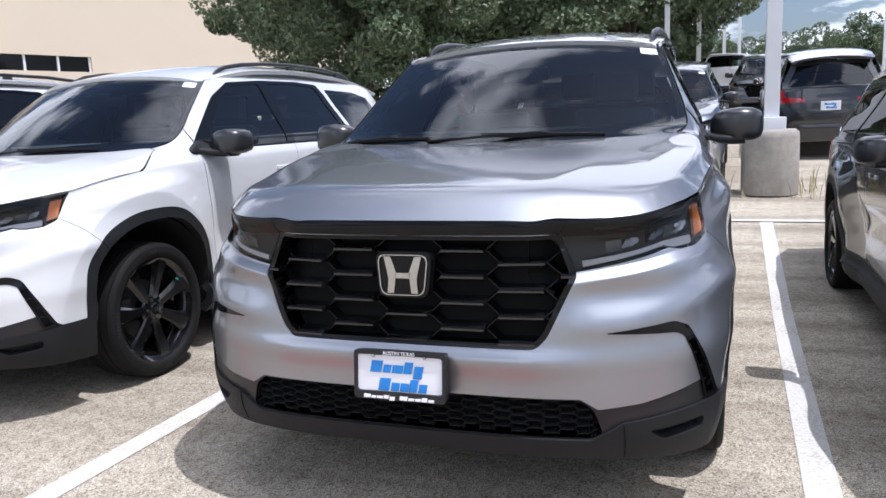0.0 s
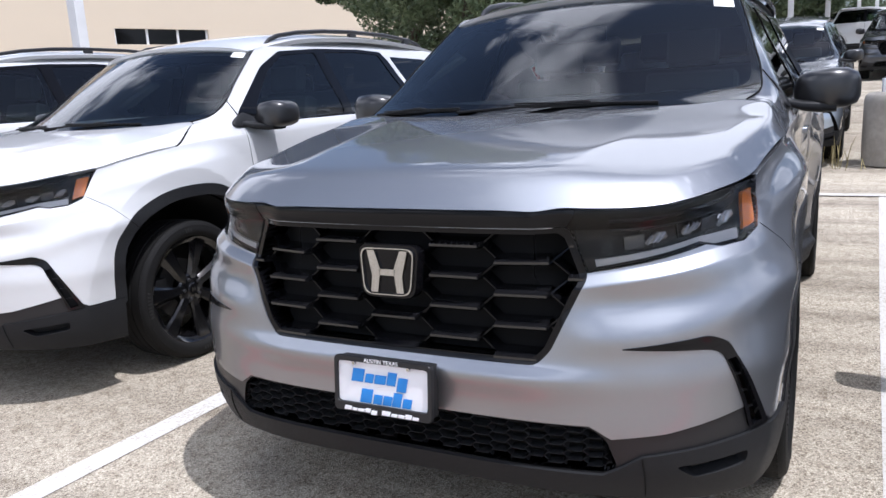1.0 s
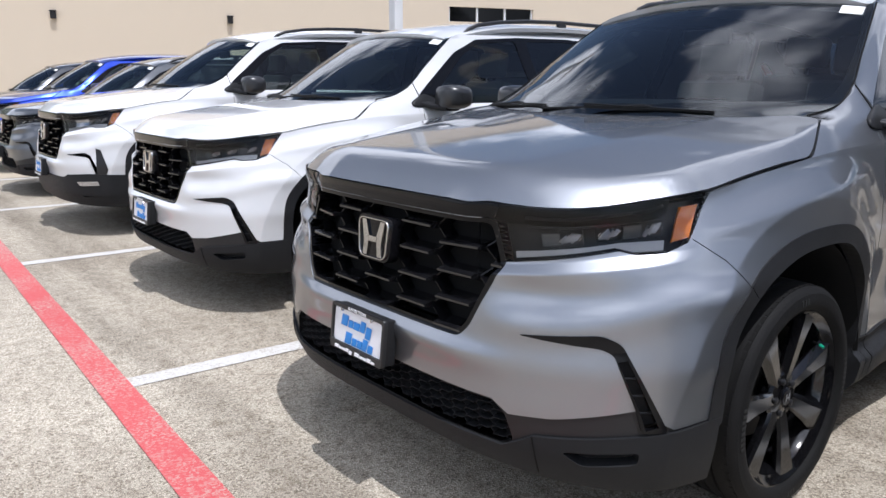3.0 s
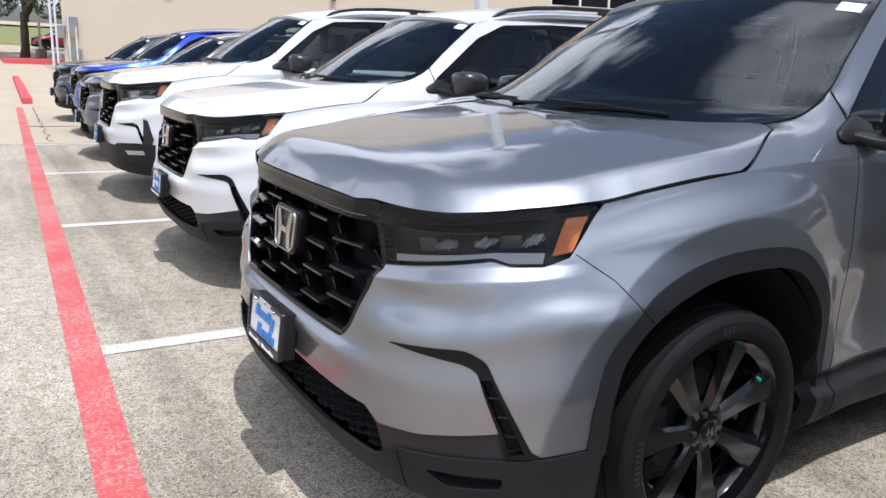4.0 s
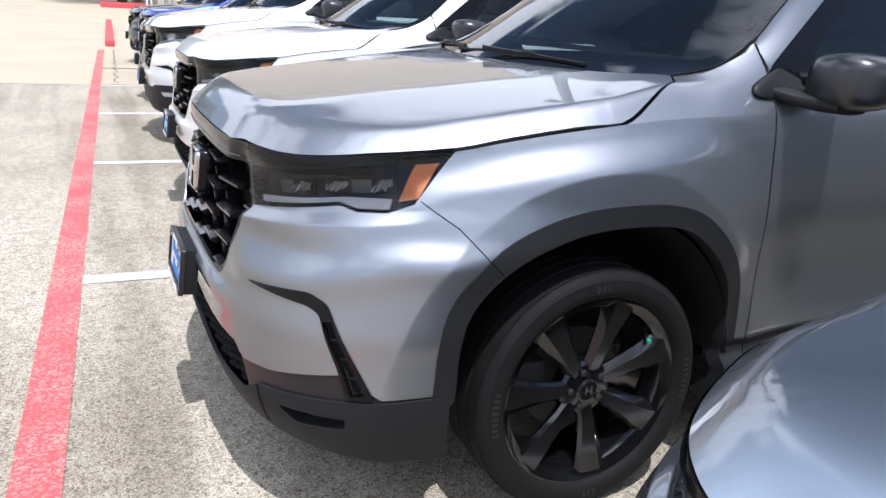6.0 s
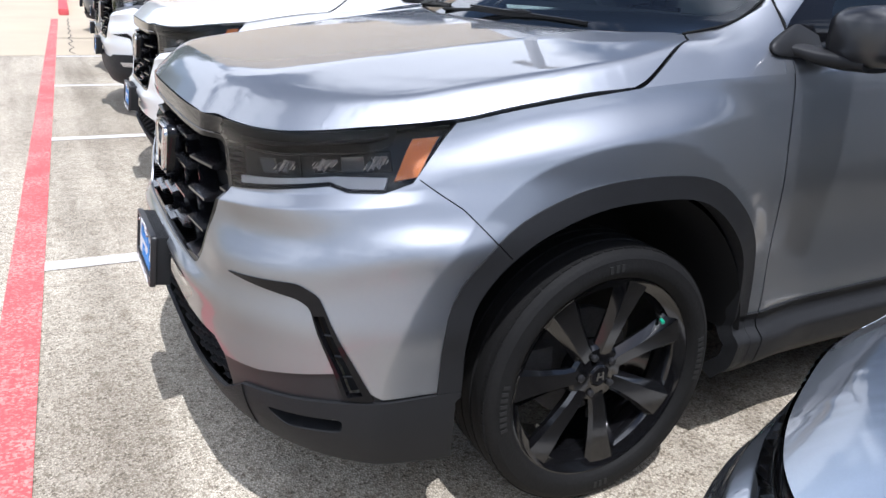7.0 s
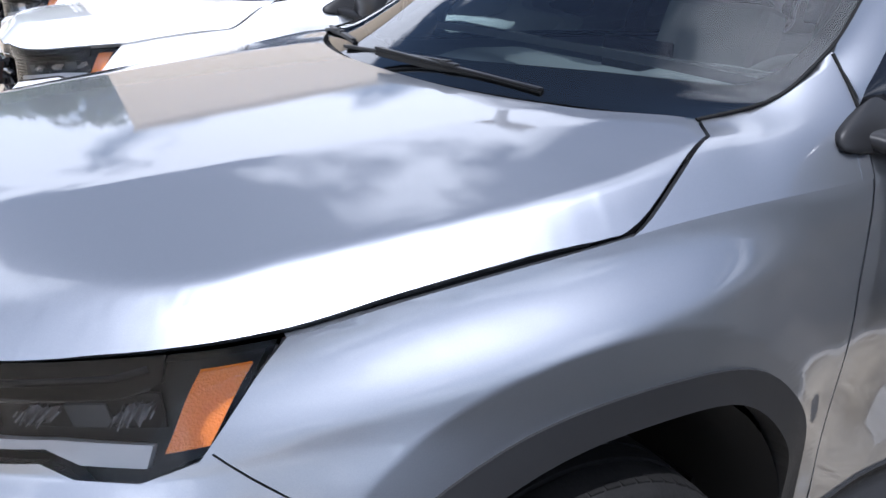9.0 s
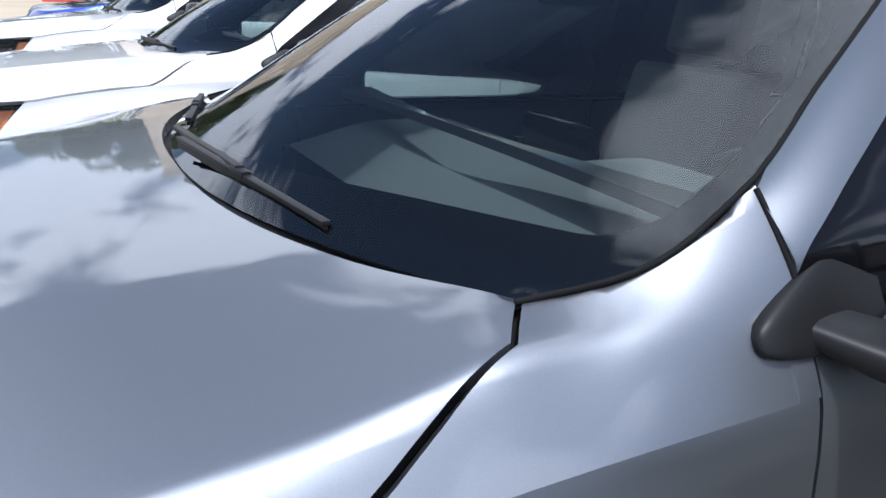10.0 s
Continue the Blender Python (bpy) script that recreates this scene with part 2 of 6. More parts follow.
def tube(name, points, radius, material, n=8, closed=False):
    """A round bar through points."""
    pts = [Vector(p) for p in points]
    bm = bmesh.new()
    rings = []
    for i, p in enumerate(pts):
        d = (pts[min(i + 1, len(pts) - 1)] - pts[max(i - 1, 0)]).normalized()
        q = d.to_track_quat("Z", "Y")
        r = radius[i] if isinstance(radius, (list, tuple)) else radius
        rings.append([bm.verts.new(p + q @ Vector((r * math.cos(2 * math.pi * k / n), r * math.sin(2 * math.pi * k / n), 0))) for k in range(n)])
    for a, b in zip(rings, rings[1:]):
        for k in range(n):
            bm.faces.new((a[k], a[(k + 1) % n], b[(k + 1) % n], b[k]))
    bm.faces.new(rings[0][::-1])
    bm.faces.new(rings[-1])
    return bm_mesh(name, bm, material, 50)


def mirrored(me, name):
    """The same mesh on the other side of the car."""
    other = me.copy()
    other.name = name
    n = len(other.vertices)
    co = np.empty(n * 3)
    other.vertices.foreach_get("co", co)
    nor = np.array([c.vector[:] for c in me.corner_normals]).reshape(-1, 3)
    loops = [list(p.loop_indices) for p in me.polygons]
    co = co.reshape(-1, 3)
    co[:, 0] *= -1
    faces = [list(p.vertices)[::-1] for p in me.polygons]
    out = bpy.data.meshes.new(name)
    out.from_pydata(co.tolist(), [], faces)
    nor[:, 0] *= -1
    order = [nor[i] for ls in loops for i in ls[::-1]]
    out.polygons.foreach_set("use_smooth", [p.use_smooth for p in me.polygons])
    out.polygons.foreach_set("material_index", [p.material_index for p in me.polygons])
    for m in me.materials:
        out.materials.append(m)
    if len(order) == len(out.loops):
        out.normals_split_custom_set([tuple(v) for v in order])
    bpy.data.meshes.remove(other)
    return out


def rounded(poly, radius, steps=4):
    """Rounds the corners of a polygon."""
    out = []
    n = len(poly)
    for i in range(n):
        a, b, c = (np.array(poly[(i + k) % n], float) for k in (-1, 0, 1))
        la, lc = np.linalg.norm(a - b), np.linalg.norm(c - b)
        r = min(radius, la * 0.45, lc * 0.45)
        p, q = b + (a - b) / la * r, b + (c - b) / lc * r
        for k in range(steps + 1):
            u = k / steps
            out.append(tuple((1 - u) ** 2 * p + 2 * u * (1 - u) * b + u * u * q))
    return out


def strip(line, width):
    """A thin polygon along a polyline."""
    line = np.array(line, float)
    d = np.gradient(line, axis=0)
    d /= np.linalg.norm(d, axis=1)[:, None]
    side = np.stack([-d[:, 1], d[:, 0]], 1) * width / 2
    return [tuple(p) for p in line + side] + [tuple(p) for p in (line - side)[::-1]]


def inside(poly, pts):
    poly = np.asarray(poly, float)
    x, y = pts[:, 0], pts[:, 1]
    hit = np.zeros(len(pts), bool)
    for (x0, y0), (x1, y1) in zip(poly, np.roll(poly, -1, 0)):
        cross = ((y0 > y) != (y1 > y))
        with np.errstate(divide="ignore", invalid="ignore"):
            hit ^= cross & (x < (x1 - x0) * (y - y0) / (y1 - y0 + 1e-12) + x0)
    return hit


def cut(grid, regions, step=0.02):
    """Triangulates a flat sheet of grid points so that the outlines of the regions are kept. Returns points, triangles and the region of each (-1: none)."""
    from mathutils.geometry import delaunay_2d_cdt
    pts, edges = [tuple(p) for p in grid], []
    dense = []
    for poly in regions:
        line = []
        for (x0, y0), (x1, y1) in zip(poly, list(poly[1:]) + [poly[0]]):
            k = max(1, int(math.hypot(x1 - x0, y1 - y0) / step))
            line += [(x0 + (x1 - x0) * i / k, y0 + (y1 - y0) * i / k) for i in range(k)]
        dense.append(line)
    if dense:
        allp = np.array([p for line in dense for p in line])
        g = np.array(grid)
        keep = np.ones(len(g), bool)
        for i in range(0, len(g), 2000):
            d = ((g[i:i + 2000, None, :] - allp[None]) ** 2).sum(2).min(1)
            keep[i:i + 2000] = d > (0.22 * step) ** 2
        pts = [tuple(p) for p in g[keep]]
    for line in dense:
        base = len(pts)
        pts += line
        edges += [(base + i, base + (i + 1) % len(line)) for i in range(len(line))]
    vs, _, fs, *_ = delaunay_2d_cdt([Vector(p) for p in pts], edges, [], 0, 1e-6)
    vs = np.array([(v.x, v.y) for v in vs])
    fs = np.array([f for f in fs if len(f) == 3])
    mid = vs[fs].mean(1)
    which = np.full(len(fs), -1)
    for i, poly in enumerate(regions):
        which[(which < 0) & inside(poly, mid)] = i
    return vs, fs, which


def shell(name, vs, fs, form, material, thick=0.012, sides=1, drop=0.0, rim=True):
    """A panel of the sheet: the triangles fs of the points vs, laid on the surface that form gives, with turned-in edges. sides=0: both halves of the car in one."""
    used = np.unique(fs)
    index = np.full(len(vs), -1)
    index[used] = np.arange(len(used))
    f = index[fs]
    uv = vs[used]
    p = form(uv)
    e = 0.0015
    du, dv = form(uv + [e, 0]) - form(uv - [e, 0]), form(uv + [0, e]) - form(uv - [0, e])
    nor = np.cross(du, dv)
    nor /= np.linalg.norm(nor, axis=1)[:, None] + 1e-12
    tri = np.cross(p[f[:, 1]] - p[f[:, 0]], p[f[:, 2]] - p[f[:, 0]])
    if (tri * nor[f[:, 0]]).sum() < 0:
        f = f[:, ::-1]
    nor = nor * shell.out
    p = p - nor * drop
    if shell.out < 0:
        f = f[:, ::-1]
    verts, faces, normals = [p], [f], [nor]
    if rim:
        count = {}
        for a, b, c in f:
            for u, v in ((a, b), (b, c), (c, a)):
                count[(u, v)] = 1
        edge = [(u, v) for u, v in count if (v, u) not in count and not (sides == 0 and abs(p[u, 0]) < 1e-4 and abs(p[v, 0]) < 1e-4)]
        if edge:
            edge = np.array(edge)
            n = len(p)
            k = len(edge)
            a, b = edge[:, 0], edge[:, 1]
            quad = np.concatenate([p[a], p[b], p[b] - nor[b] * thick, p[a] - nor[a] * thick])
            out = np.cross(p[b] - p[a], nor[a])
            out /= np.linalg.norm(out, axis=1)[:, None] + 1e-12
            verts.append(quad)
            normals.append(np.concatenate([out] * 4))
            i = np.arange(k) + n
            faces.append(np.stack([i + k, i, i + 3 * k], 1))
            faces.append(np.stack([i + k, i + 3 * k, i + 2 * k], 1))
    v, nn, ff = np.concatenate(verts), np.concatenate(normals), np.concatenate(faces)
    if sides == 0:
        m = len(v)
        v, nn = np.concatenate([v, v * [-1, 1, 1]]), np.concatenate([nn, nn * [-1, 1, 1]])
        ff = np.concatenate([ff, ff[:, ::-1] + m])
    return mesh_of(name, v, ff, material, False, nn)


shell.out = 1

# ---- body surface of the large sport utility car: x across, y towards the rear, z up, nose at y = 0 ----
def smooth(a, b, v):
    u = np.clip((np.asarray(v, float) - a) / (b - a), 0, 1)
    return u * u * (3 - 2 * u)


def curve(xs, ys, v):
    """Smooth monotone-ish interpolation through a few stations."""
    xs, ys, v = np.asarray(xs, float), np.asarray(ys, float), np.asarray(v, float)
    d = np.gradient(ys, xs)
    i = np.clip(np.searchsorted(xs, v) - 1, 0, len(xs) - 2)
    h = xs[i + 1] - xs[i]
    u = np.clip((v - xs[i]) / h, 0, 1)
    return (ys[i] * (1 + 2 * u) * (1 - u) ** 2 + d[i] * h * u * (1 - u) ** 2 + ys[i + 1] * u * u * (3 - 2 * u) - d[i + 1] * h * u * u * (1 - u))


HUB_Y, HUB_Z, BASE, LONG = 1.028, 0.385, 2.89, 5.08
ZS = np.linspace(0.2, 1.36, 117)
FRONT_Z = (0.20, 0.30, 0.37, 0.44, 0.52, 0.60, 0.635, 0.68, 0.80, 0.88, 0.92, 1.00, 1.06, 1.12, 1.36)
FRONT_Y = (0.16, 0.085, 0.058, 0.050, 0.047, 0.050, 0.053, 0.057, 0.069, 0.076, 0.081, 0.088, 0.090, 0.110, 0.30)
WIDE_Z = (0.20, 0.30, 0.40, 0.50, 0.70, 0.90, 1.05, 1.13, 1.17, 1.21, 1.26, 1.36)
WIDE_X = (0.90, 0.925, 0.942, 0.948, 0.960, 0.958, 0.955, 0.952, 0.946, 0.926, 0.880, 0.80)
POW_Z = (0.2, 0.4, 0.6, 0.8, 0.95, 1.10, 1.36)
POW_N = (3.7, 3.8, 3.7, 3.4, 3.35, 3.2, 2.9)
REAR_Y = (4.94, 5.02, 5.05, 5.06, 5.08, 5.08, 5.06, 5.03, 4.98)
REAR_Z = (0.20, 0.30, 0.40, 0.50, 0.65, 0.80, 0.95, 1.10, 1.36)
CORNER, TAIL = 0.82, 4.35


def plan_table():
    rows = []
    for z in ZS:
        y0, w, n = curve(FRONT_Z, FRONT_Y, z), curve(WIDE_Z, WIDE_X, z), curve(POW_Z, POW_N, z)
        a = np.linspace(0, math.pi / 2, 1200)
        def quarter(depth, power):
            x, q = w * np.sin(a) ** (2 / power), depth * np.cos(a) ** (2 / power)
            run = np.concatenate([[0], np.cumsum(np.hypot(np.diff(x), np.diff(q)))])
            even = np.linspace(0, run[-1], 201)
            return np.interp(even, run, x), np.interp(even, run, q)
        x, q = quarter(CORNER - y0, n)
        front = np.stack([x, CORNER - q], 1)
        side = np.stack([np.full(201, w), np.linspace(CORNER, TAIL, 201)], 1)
        x, q = quarter(curve(REAR_Z, REAR_Y, z) - TAIL, 3.4)
        rear = np.stack([x, TAIL + q], 1)[::-1]
        rows.append(np.concatenate([front, side[1:], rear[1:]]))
    return np.array(rows)


PLAN = plan_table()


def plan_at(s, z):
    """x and y of the bare outline at height z; s runs 0 to 1 round the nose, to 2 along the side, to 3 round the tail."""
    fi, fj = np.clip(s * 200, 0, 599.999), np.clip((z - ZS[0]) / (ZS[1] - ZS[0]), 0, len(ZS) - 1.001)
    i, j = fi.astype(int), fj.astype(int)
    u, v = (fi - i)[:, None], (fj - j)[:, None]
    return (PLAN[j, i] * (1 - u) + PLAN[j, i + 1] * u) * (1 - v) + (PLAN[j + 1, i] * (1 - u) + PLAN[j + 1, i + 1] * u) * v


CREASE_Y = (0.0, 0.40, 0.60, 0.85, 1.07, 1.60, 2.60, 4.00, 5.2)
CREASE_Z = (1.02, 1.065, 1.102, 1.142, 1.168, 1.193, 1.21, 1.215, 1.20)


def lift(y, z):
    """The shoulder stands lower towards the nose: the height at which the section is read off."""
    return z + (1.17 - curve(CREASE_Y, CREASE_Z, y)) * smooth(0.80, 1.08, z) * smooth(0.45, 0.75, y)


def side_form(s, z):
    """Points of the lower body for arrays s, z."""
    s, z = np.asarray(s, float), np.asarray(z, float)
    p = plan_at(s, z)
    p = plan_at(s, np.where(s > 0.55, lift(p[:, 1], z), z))
    x, y = p[:, 0].copy(), p[:, 1].copy()
    # wheel arch flares stand proud of the wings
    for hub in (HUB_Y, HUB_Y + BASE):
        r = np.hypot((y - hub) * (1.0 - 0.05 * smooth(0, 0.5, y - hub)), z - HUB_Z)
        back = smooth(0.10, 0.56, y - hub)
        rim_r = 0.664 - 0.052 * back
        ramp = np.clip(1 - (r - rim_r) / (0.376 - 0.16 * back), 0, 1)
        tuck = np.minimum(np.logaddexp(0, (rim_r - r) / 0.004) * 0.004, 0.085)
        under = 1 - smooth(-0.115, -0.005, z - curve(CREASE_Y, CREASE_Z, y))
        x += under * smooth(0.6, 0.95, x) * (0.060 * (1 - 0.55 * back) * ramp ** 1.2 - 0.07 * tuck)
    # headlamp corner stands narrower than the bumper under it
    x -= 0.040 * smooth(0.84, 0.99, z) * (1 - smooth(0.52, 1.05, y)) * smooth(0.62, 0.90, x)
    x -= 0.030 * smooth(1.44, 1.60, y) * (1 - smooth(3.32, 3.48, y)) * (1 - smooth(0.55, 0.95, z))
    # tucked-in flank between the wheels, with a swelling over the sill
    mid = smooth(1.35, 1.85, y) * (1 - smooth(3.1, 3.5, y))
    x -= mid * 0.022 * np.exp(-((z - 0.72) / 0.16) ** 2)
    # the sill stands out as a step under a groove along the doors
    sill = smooth(1.44, 1.56, y) * (1 - smooth(3.28, 3.42, y))
    x += sill * (0.036 * (1 - smooth(0.378, 0.415, z)) - 0.010 * np.exp(-((z - 0.436) / 0.018) ** 2) - 0.055 * (1 - smooth(0.22, 0.315, z)))
    # bumper stands proud of the lamp and grille, with a crisp ledge along the lamp's foot
    ledge = np.interp(s, (0.0, 0.36, 0.61, 0.75, 0.83), (0.88, 0.897, 0.943, 0.962, 0.985))
    u = (z - ledge + 0.034) / 0.028
    step = 0.05 * (np.logaddexp(0, u / 0.05) - np.logaddexp(0, (u - 1) / 0.05)) * (1 - smooth(0.66, 0.80, s))
    y += 0.030 * step * (1 - 0.6 * smooth(0.985, 1.05, z)) * smooth(0.40, 0.50, x) * (1 - smooth(0.55, 0.72, s) * 0.5)
    x -= 0.010 * step * smooth(0.50, 0.70, s)
    y -= 0.024 * np.exp(-(np.where(z < 0.632, (z - 0.632) / 0.055, (z - 0.632) / 0.022)) ** 2) * (1 - smooth(0.36, 0.66, x))
    # cheek: a hollow under the ledge, and below it a swelling that climbs towards the corner
    cheek = smooth(0.46, 0.62, x) * (1 - smooth(0.50, 0.80, y))
    climb = smooth(0.08, 0.48, y)
    push = 0.013 * np.exp(-((z - 0.735 - 0.095 * climb) / 0.045) ** 2) - 0.015 * np.exp(-((z - 0.825 - 0.055 * climb) / 0.045) ** 2) + 0.007 * np.exp(-((z - 0.63) / 0.05) ** 2)
    turn = smooth(0.48, 0.76, s)
    y -= cheek * push * (1 - turn)
    x += cheek * push * turn * 0.8
    return np.stack([x, y, z], 1)


def find_s(z, x=None, y=None):
    """The s at which the body at height z has that x (nose) or that y (side)."""
    s = np.linspace(0, 1.3 if x is not None else 3, 2601)
    p = side_form(s, np.full(len(s), z))
    if x is not None:
        return float(np.interp(x, np.maximum.accumulate(p[:, 0]), s))
    return float(np.interp(y, np.maximum.accumulate(p[:, 1]), s))


# upper edge of the lower body: under the bonnet lip, then along the shoulder crease
def top_z(s):
    s = np.asarray(s, float)
    z = np.full(s.shape, 1.08)
    for _ in range(6):
        y = side_form(s, z)[:, 1]
        nose = curve((0.0, 0.30, 0.45, 0.55, 0.65, 0.8), (1.058, 1.060, 1.064, 1.068, 1.078, 1.10), s)
        z = np.where(y < 0.60, np.minimum(nose + 0.0 * y, 1.10), curve(CREASE_Y, CREASE_Z, y))
        blend = smooth(0.42, 0.68, y)
        z = nose * (1 - blend) + curve(CREASE_Y, CREASE_Z, y) * blend
    return z


EDGE_S = np.concatenate([np.linspace(0, 1, 161), np.linspace(1, 2, 81)[1:]])
EDGE = side_form(EDGE_S, top_z(EDGE_S))
EDGE = EDGE[EDGE[:, 1] < 2.2]
# the same edge with its small bends evened out, from which the bonnet rises
SOFT = EDGE.copy()
for i in range(len(EDGE)):
    r = int(min(12, i) * (1 - smooth(0.30, 0.55, EDGE[i, 1])))
    SOFT[i] = EDGE[i - r:i + r + 1].mean(0)
HOOD_Y = (0.0, 0.15, 0.30, 0.60, 0.90, 1.15, 1.35, 2.2)
HOOD_Z = (1.128, 1.150, 1.171, 1.211, 1.247, 1.276, 1.300, 1.34)


EDGE_V = (0.0, 0.10, 0.25, 0.50, 0.75, 1.0)
PILLAR_X = (0.800, 0.832, 0.824, 0.780, 0.735, 0.690)
PILLAR_Y = (1.310, 1.430, 1.565, 1.725, 1.877, 2.025)
PILLAR_Z = (1.285, 1.312, 1.378, 1.496, 1.606, 1.708)


def hood_form(x, y):
    """Height of bonnet and wing shoulder over the plan."""
    x, y = np.asarray(x, float), np.asarray(y, float)
    d2 = (x[:, None] - SOFT[None, :, 0]) ** 2 + (y[:, None] - SOFT[None, :, 1]) ** 2
    k = d2.argmin(1)
    k0, k1 = np.clip(k - 1, 0, len(SOFT) - 1), np.clip(k + 1, 0, len(SOFT) - 1)
    seg = SOFT[k1, :2] - SOFT[k0, :2]
    u = np.clip(((x - SOFT[k0, 0]) * seg[:, 0] + (y - SOFT[k0, 1]) * seg[:, 1]) / (seg ** 2).sum(1), 0, 1)
    foot = SOFT[k0] + (SOFT[k1] - SOFT[k0]) * u[:, None]
    d = ((x - foot[:, 0]) * -seg[:, 1] + (y - foot[:, 1]) * seg[:, 0]) / np.sqrt((seg ** 2).sum(1))
    d = np.where(d >= 0, np.maximum(d, np.hypot(x - foot[:, 0], y - foot[:, 1])), d)
    inner = curve(HOOD_Y, HOOD_Z, y) - 0.012 * (x / 0.8) ** 2
    # a crease runs back from the grille's corner and fades; outside it the bonnet falls away
    crisp = 0.010 + 0.016 * (1 - smooth(0.12, 0.5, y))
    fold = 0.455 + 0.11 * smooth(-0.1, 1.3, y)
    inner = inner - 0.030 * smooth(1.33, 1.60, y) * smooth(0.80, 0.90, x) + 0.012 * smooth(1.05, 1.30, y) * smooth(0.55, 0.80, x)
    inner = inner - (0.115 - 0.070 * smooth(0.3, 1.25, y)) * crisp * np.logaddexp(0, (x - fold) / crisp)
    # a flank of even slope meets the top in a crease, soft round the nose and crisper along the sides
    nose = 1 - smooth(0.16, 0.42, foot[:, 1])
    rise, soft_ = (0.98 + 0.12 * nose + 0.42 * smooth(0.55, 1.2, y)) * d, 0.0065 + 0.016 * nose
    z = foot[:, 2] - soft_ * np.logaddexp(-rise / soft_, -(inner - foot[:, 2]) / soft_)
    # behind the bonnet the shoulder climbs into the windscreen pillar, with a soft crease half way up
    xe, ze = curve(PILLAR_Y, PILLAR_X, y), curve(PILLAR_Y, PILLAR_Z, y) - 0.003
    side = EDGE[EDGE[:, 1] > 0.9]
    xc, zc = np.interp(y, side[:, 1], side[:, 0]), np.interp(y, side[:, 1], side[:, 2])
    xk, zk = curve((1.20, 1.26, 1.42, 1.56, 1.75), (0.876, 0.880, 0.895, 0.896, 0.890), y), curve((1.20, 1.26, 1.42, 1.56, 1.75), (1.260, 1.264, 1.276, 1.292, 1.325), y)
    low, high = zc + (zk - zc) * (xc - x) / (xc - xk), zk + (ze - zk) * (xk - np.maximum(x, xe)) / np.maximum(xk - xe, 0.02)
    climb = -0.013 * np.logaddexp(-low / 0.013, -high / 0.013)
    return z + (climb - z) * smooth(1.24, 1.40, y) * smooth(xe - 0.05, xe + 0.005, x)


# ---- parts of the large sport utility car ----
def sy(y, z):
    return find_s(z, y=y)


def arc_line(hub, radius, a0, a1, n=48):
    """Points of an arch round a wheel, as (s, z); angle 0 points to the rear, 180 to the nose."""
    out = []
    for k in range(n + 1):
        a = a0 + (a1 - a0) * k / n
        r = radius(a)
        y, z = hub + r * math.cos(radians(a)), HUB_Z + r * math.sin(radians(a))
        out.append((sy(y, z), z))
    return out


def arch_out(a):
    return 0.588 - 0.014 * float(smooth(55, 85, a) * (1 - smooth(110, 135, a))) - 0.058 * float(smooth(140, 172, a)) - 0.010 * float(smooth(25, 0, a)) + 0.014 * float(smooth(95, 135, a) * (1 - smooth(145, 170, a))) + 0.024 * float(smooth(8, 34, a) * (1 - smooth(58, 92, a)))


def arch_in(a):
    return arch_out(a) - 0.062


def arch_rear_out(a):
    return 0.590


def arch_rear_in(a):
    return 0.530


def nx(x, z):
    return find_s(z, x=x)


TOP_LINE = [(float(s), float(p[2])) for s, p in zip(EDGE_S[:len(EDGE)], EDGE) if p[1] < 1.612]
S_DOOR = TOP_LINE[-1][0]
BELT = 1.252
HEADLAMP = [(nx(0.540, 0.896), 0.896), (0.609, 0.951), (0.642, 0.941), (0.700, 0.946), (0.749, 0.972), (0.789, 1.035), (0.826, 1.098)]
HEADLAMP += [(s, z + 0.012) for s, z in TOP_LINE[::-1] if 0.36 < s < 0.815] + [(nx(0.515, 1.05), 1.050), (nx(0.495, 1.02), 1.018)]
AMBER_SHAPE = [(0.719, 0.976), (0.757, 0.987), (0.800, 1.070), (0.758, 1.064)]
DAYLIGHT = [(nx(0.566, 0.911), 0.911), (0.606, 0.962), (0.640, 0.952), (0.700, 0.957), (0.708, 0.982), (0.618, 0.974), (nx(0.562, 0.928), 0.929)]
BROW = [(nx(0.505, 1.002), 1.002), (0.520, 1.009), (0.690, 1.031), (0.728, 1.052), (0.735, 1.12), (0.30, 1.12), (0.30, 1.022)]
GRILLE = rounded([(-0.4, 0.662), (nx(0.425, 0.662), 0.662), (nx(0.462, 0.70), 0.700), (nx(0.548, 0.884), 0.884), (nx(0.497, 1.014), 1.014), (-0.4, 1.014)], 0.014, 3)
GRILLE_IN = rounded([(-0.4, 0.678), (nx(0.415, 0.678), 0.678), (nx(0.445, 0.706), 0.706), (nx(0.528, 0.884), 0.884), (nx(0.482, 1.000), 1.000), (-0.4, 1.000)], 0.014, 3)
BAR = [(-0.4, 1.014), (nx(0.495, 1.016), 1.016), (nx(0.515, 1.05), 1.050), (nx(0.52, 1.055), 1.2), (-0.4, 1.2)]
VENT = rounded([(0.428, 0.714), (0.575, 0.737), (0.606, 0.715), (0.690, 0.466), (0.644, 0.466), (0.632, 0.530), (0.594, 0.685), (0.574, 0.700)], 0.012, 3)
VENT_POCKET = [(0.600, 0.668), (0.616, 0.672), (0.672, 0.482), (0.650, 0.474), (0.638, 0.53)]
MESH = rounded([(-0.4, 0.376), (0.405, 0.376), (0.424, 0.392), (0.404, 0.470), (0.376, 0.503), (-0.4, 0.506)], 0.012, 3)
TOW = rounded([(0.515, 0.396), (0.642, 0.411), (0.640, 0.372), (0.550, 0.358)], 0.012, 3)
LIP_LINE = [(-0.4, 0.372), (0.40, 0.372), (0.435, 0.400), (0.462, 0.426), (0.600, 0.452), (0.690, 0.464), (0.83, 0.469)]
